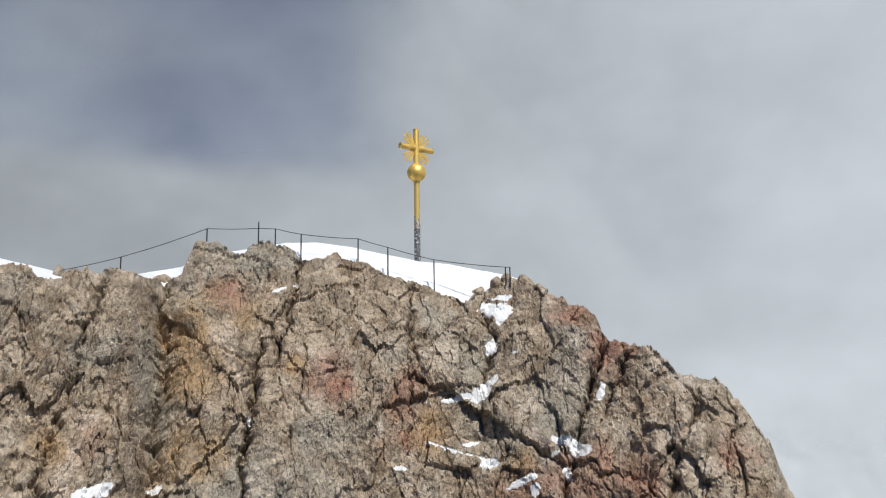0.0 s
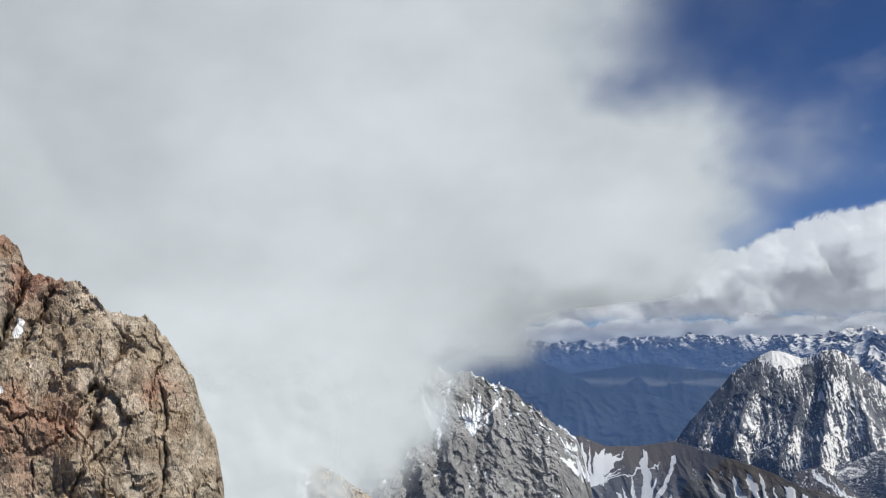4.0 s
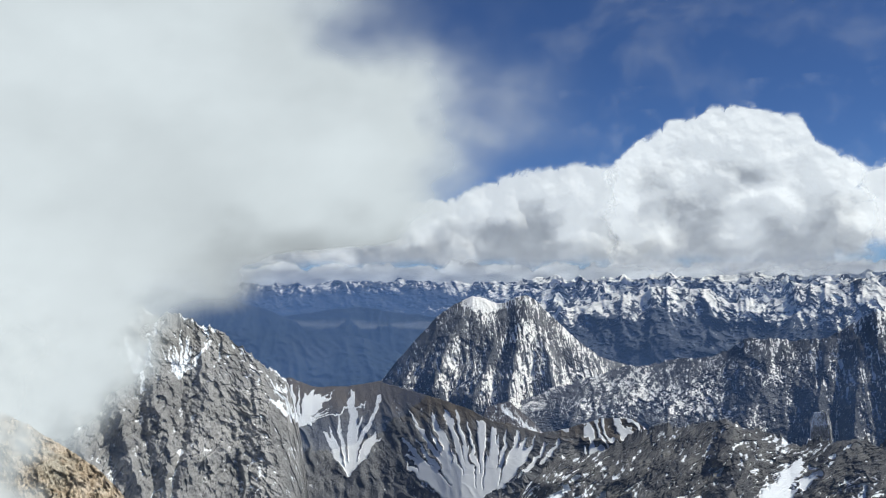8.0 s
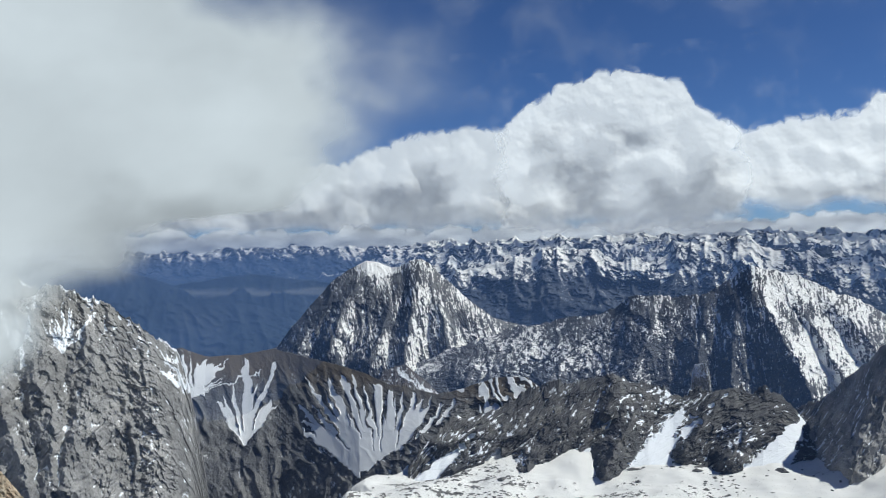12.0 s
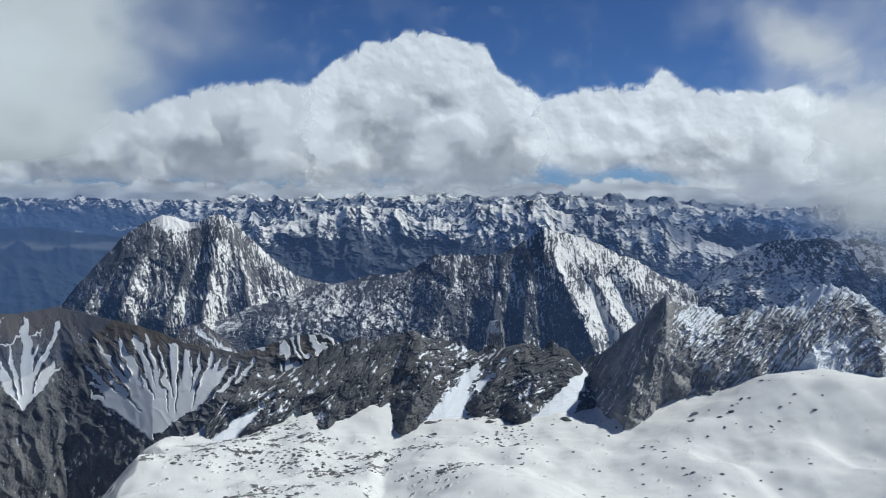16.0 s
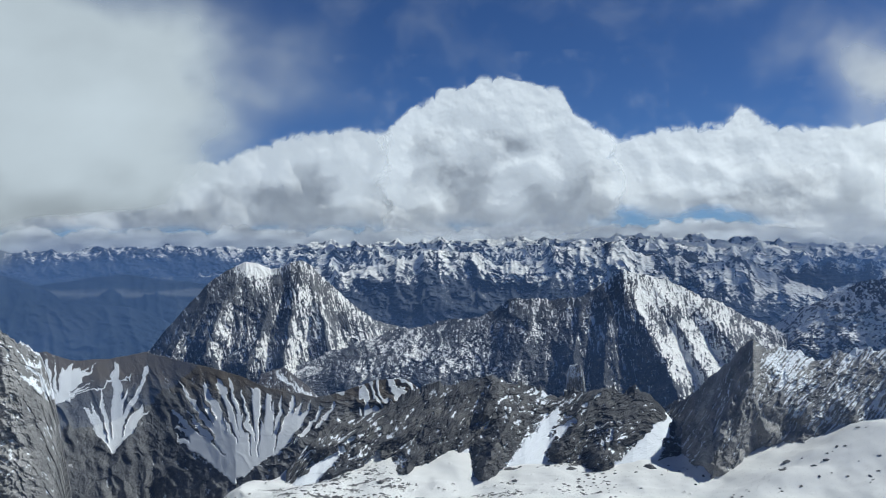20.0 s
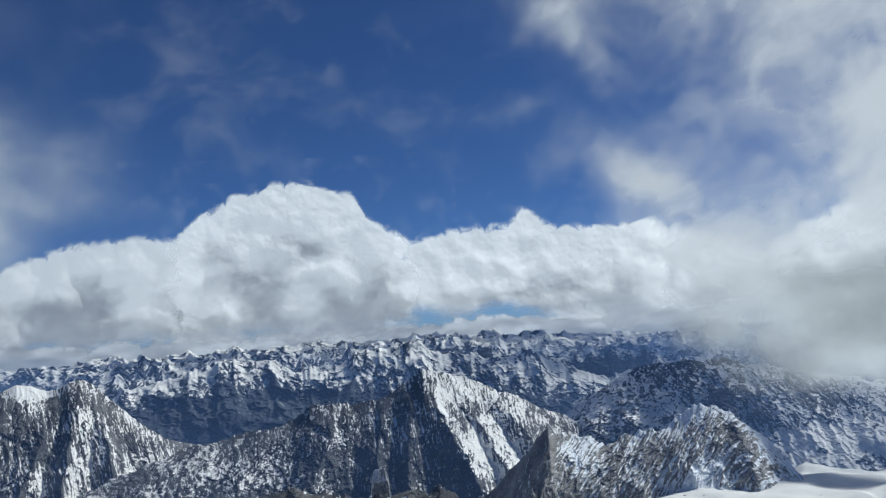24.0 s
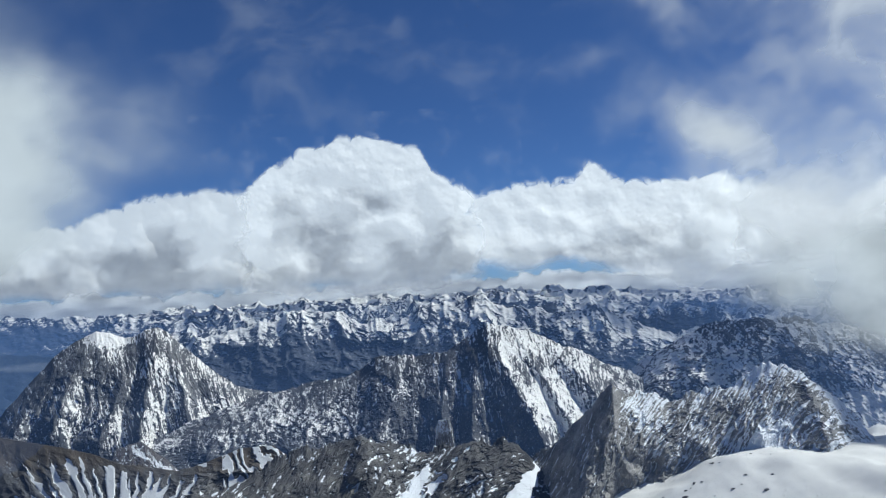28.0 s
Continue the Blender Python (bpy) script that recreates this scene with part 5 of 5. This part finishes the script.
SNOW = simple_material("firm snow", (0.84, 0.86, 0.89), 0.7, 0, 0.04, 1.5, 0.3)
build_snow_cap()


def boulder_mesh(name, seed, rough=0.3):
    """A broken angular stone, about one metre across."""
    rnd = random.Random(seed)
    bm = bmesh.new()
    bmesh.ops.create_icosphere(bm, subdivisions=3, radius=0.5)
    cuts = [(Vector((rnd.uniform(-1, 1), rnd.uniform(-1, 1), rnd.uniform(-1, 1))).normalized(), rnd.uniform(0.26, 0.42)) for _ in range(11)]
    for v in bm.verts:
        for n, d in cuts:
            over = v.co.dot(n) - d
            if over > 0:
                v.co -= n * over
        v.co += v.co.normalized() * rough * 0.12 * noise.fractal(v.co * 4 + Vector((seed, 0, 0)), 1.0, 2.0, 4)
    me = bpy.data.meshes.new(name)
    bm.to_mesh(me)
    bm.free()
    me.materials.append(ROCK)
    return me


# ---- loose stones on the ridge snow ----
STONES = [boulder_mesh("boulder", 500 + k) for k in range(4)]
for k, (b, h, size) in enumerate(((-66.6, 8.25, 0.55), (-66.1, 7.95, 0.4), (-65.5, 8.75, 0.6), (-65.0, 8.5, 0.45), (-64.7, 8.85, 0.5), (-64.3, 8.45, 0.6), (-63.6, 8.65, 0.7), (-65.7, 7.7, 0.35), (-87.3, 8.75, 0.7), (-86.7, 8.5, 0.45), (-93.2, 9.1, 0.5))):
    stone = new("boulder", STONES[k % 4])
    stone.matrix_world = Matrix.Translation(at(b, h, 28.75)) @ pose(0, 0, 0, 40 * k, 25 * k, 70 * k) @ Matrix.Diagonal((size * 1.2, size, size * 0.85, 1))
    tagged(stone, "broken brown limestone boulder half sunk in the ridge snow", "boulder", group="boulders on the ridge")


# ---- summit cross ----
def rod(bm, a, b, r0, r1=None, sides=16):
    a, b = Vector(a), Vector(b)
    m = (b - a).to_track_quat("Z", "Y").to_matrix().to_4x4()
    m.translation = (a + b) / 2
    bmesh.ops.create_cone(bm, cap_ends=True, segments=sides, radius1=r0, radius2=r0 if r1 is None else r1, depth=(b - a).length, matrix=m)


def ball(bm, centre, r, squash=1.0):
    bmesh.ops.create_uvsphere(bm, u_segments=32, v_segments=20, radius=r, matrix=Matrix.Translation(centre) @ Matrix.Diagonal((1, 1, squash, 1)))


def worn_gilding():
    """Gilding that flakes off to grey paint towards the foot."""
    m, nodes, links, out = material("flaking gilding")
    co = nodes.new("ShaderNodeTexCoord").outputs["Object"]
    sep = nodes.new("ShaderNodeSeparateXYZ")
    links.new(co, sep.inputs[0])
    n = noise_node(nodes, links, co, 7, 5, 0.65)
    wear = math_node(nodes, links, "ADD", remap(nodes, links, sep.outputs["Z"], 0.8, 2.7, 0.62, -0.20), math_node(nodes, links, "MULTIPLY", math_node(nodes, links, "SUBTRACT", n, 0.5), 1.5))
    bare = remap(nodes, links, wear, 0.36, 0.40)
    flake = ramp(nodes, links, noise_node(nodes, links, co, 14, 4), [(0.45, (0.10, 0.10, 0.105)), (0.56, (0.17, 0.17, 0.18)), (0.60, (0.62, 0.61, 0.58))])
    p = nodes.new("ShaderNodeBsdfPrincipled")
    links.new(mix(nodes, links, bare, (0.93, 0.63, 0.19), flake), p.inputs["Base Color"])
    links.new(math_node(nodes, links, "SUBTRACT", 0.6, math_node(nodes, links, "MULTIPLY", bare, 0.5)), p.inputs["Metallic"])
    links.new(math_node(nodes, links, "ADD", 0.36, math_node(nodes, links, "MULTIPLY", bare, 0.3)), p.inputs["Roughness"])
    links.new(p.outputs[0], out.inputs["Surface"])
    return m


def build_cross():
    worn = worn_gilding()
    base = at(-70.7, 10.3, 29.8)
    ob = new("summit_cross")
    ob.location = base
    ob.rotation_euler = (0, 0, radians(70.7 + 34))
    tagged(ob, "gilded summit cross with ball and ray bundles on a worn pole", "summit cross")
    bm = bmesh.new()
    rod(bm, (0, 0, -0.9), (0, 0, 2.95), 0.115, 0.10, 24)
    part("pole", bm, worn, ob, "pole with gilding flaking off to grey paint")
    bm = bmesh.new()
    rod(bm, (0, 0, 2.90), (0, 0, 2.97), 0.125, 0.125, 24)
    part("collar", bm, GILT, ob)
    bm = bmesh.new()
    ball(bm, (0, 0, 3.25), 0.34, 1.0)
    part("ball", bm, GILT, ob)
    bm = bmesh.new()
    rod(bm, (0, 0, 3.5), (0, 0, 4.86), 0.105, 0.105, 24)
    rod(bm, (0, 0, 4.86), (0, 0, 4.88), 0.115, 0.10, 24)
    part("upright", bm, GILT, ob)
    bm = bmesh.new()
    rod(bm, (-0.68, 0, 4.16), (0.68, 0, 4.16), 0.10, 0.10, 24)
    for k in (-1, 1):
        rod(bm, (0.66 * k, 0, 4.16), (0.70 * k, 0, 4.16), 0.112, 0.112, 24)
    part("crossbeam", bm, GILT, ob)
    # bundles of flat rays in the four corners
    for quarter in range(4):
        for k, (swing, length) in enumerate(((-17, 0.60), (-6, 0.68), (6, 0.66), (17, 0.58))):
            w = radians(45 + 90 * quarter + swing)
            way, side = Vector((math.cos(w), 0, math.sin(w))), Vector((-math.sin(w), 0, math.cos(w)))
            a0, a1 = Vector((0, 0, 4.16)) + way * 0.12, Vector((0, 0, 4.16)) + way * length
            bm = bmesh.new()
            ring = []
            for y in (-0.012, 0.012):
                ring.append([bm.verts.new(q + Vector((0, y, 0))) for q in (a0 - side * 0.022, a1 - side * 0.036, a1 + way * 0.03, a1 + side * 0.036, a0 + side * 0.022)])
            bm.faces.new(ring[0][::-1])
            bm.faces.new(ring[1])
            for q in range(5):
                bm.faces.new((ring[0][q], ring[0][(q + 1) % 5], ring[1][(q + 1) % 5], ring[1][q]))
            part("ray", bm, GILT, ob)


build_cross()


def build_fence():
    ob = new("cable_fence")
    tagged(ob, "thin steel cable fence on posts along the snowy ridge", "fence")
    posts = ((-89.8, 9.0, 10.28), (-84.6, 11.3, 12.31), (-81.3, 11.5, 12.86), (-80.2, 11.4, 12.45), (-78.5, 10.9, 12.12), (-74.7, 10.5, 11.86), (-72.7, 9.9, 11.29), (-69.6, 8.7, 10.44), (-64.8, 9.1, 9.84), (-64.5, 9.0, 9.83))
    tops = []
    for b, lo, hi in posts:
        d = 28.4
        bm = bmesh.new()
        rod(bm, at(b, lo, d) - Vector((0, 0, 0.25)), at(b, hi, d), 0.022, sides=8)
        part("post", bm, STEEL, ob)
        tops.append(at(b, min(hi, 12.44) if b < -80 else hi, d))
    tops = [at(-93.2, 9.3, 28.4)] + tops
    for p, q in zip(tops, tops[1:]):
        bm = bmesh.new()
        last = p
        for k in range(1, 7):
            t = k / 6
            here = p.lerp(q, t) - Vector((0, 0, 0.16 * t * (1 - t) * (q - p).length / 3))
            rod(bm, last, here, 0.012, sides=6)
            last = here
        part("cable", bm, STEEL, ob)


build_fence()

# ---- lower crag ----
ridge("lower_crag", "ochre-brown limestone crag with snow patches below the terrace",
      ((-47, -7.6, 75), (-43.8, -7.0, 75), (-41.3, -7.4, 75), (-39.7, -8.3, 74), (-37.3, -10.1, 73), (-35.8, -11.3, 72), (-34.3, -13, 71), (-32.8, -15.1, 70), (-31.5, -17, 69), (-29, -21, 68)),
      ((-47, -26, 55), (-29, -27, 55)), 360, 200, ROCK,
      lambda i: 0.2 + 0.5 * smooth(1.6, 0.4, np.abs(i["az"] + 42.6)) * smooth(2.2, 0.8, np.abs(i["el"] + 8.8)) + 0.15 * i["f"], gully=4, relief=1.0, jag=0.15, seed=241, back=12, rough=0.6, category="rock", keep=0.4, facet=(1.6, 0.35), gorge=0.3)
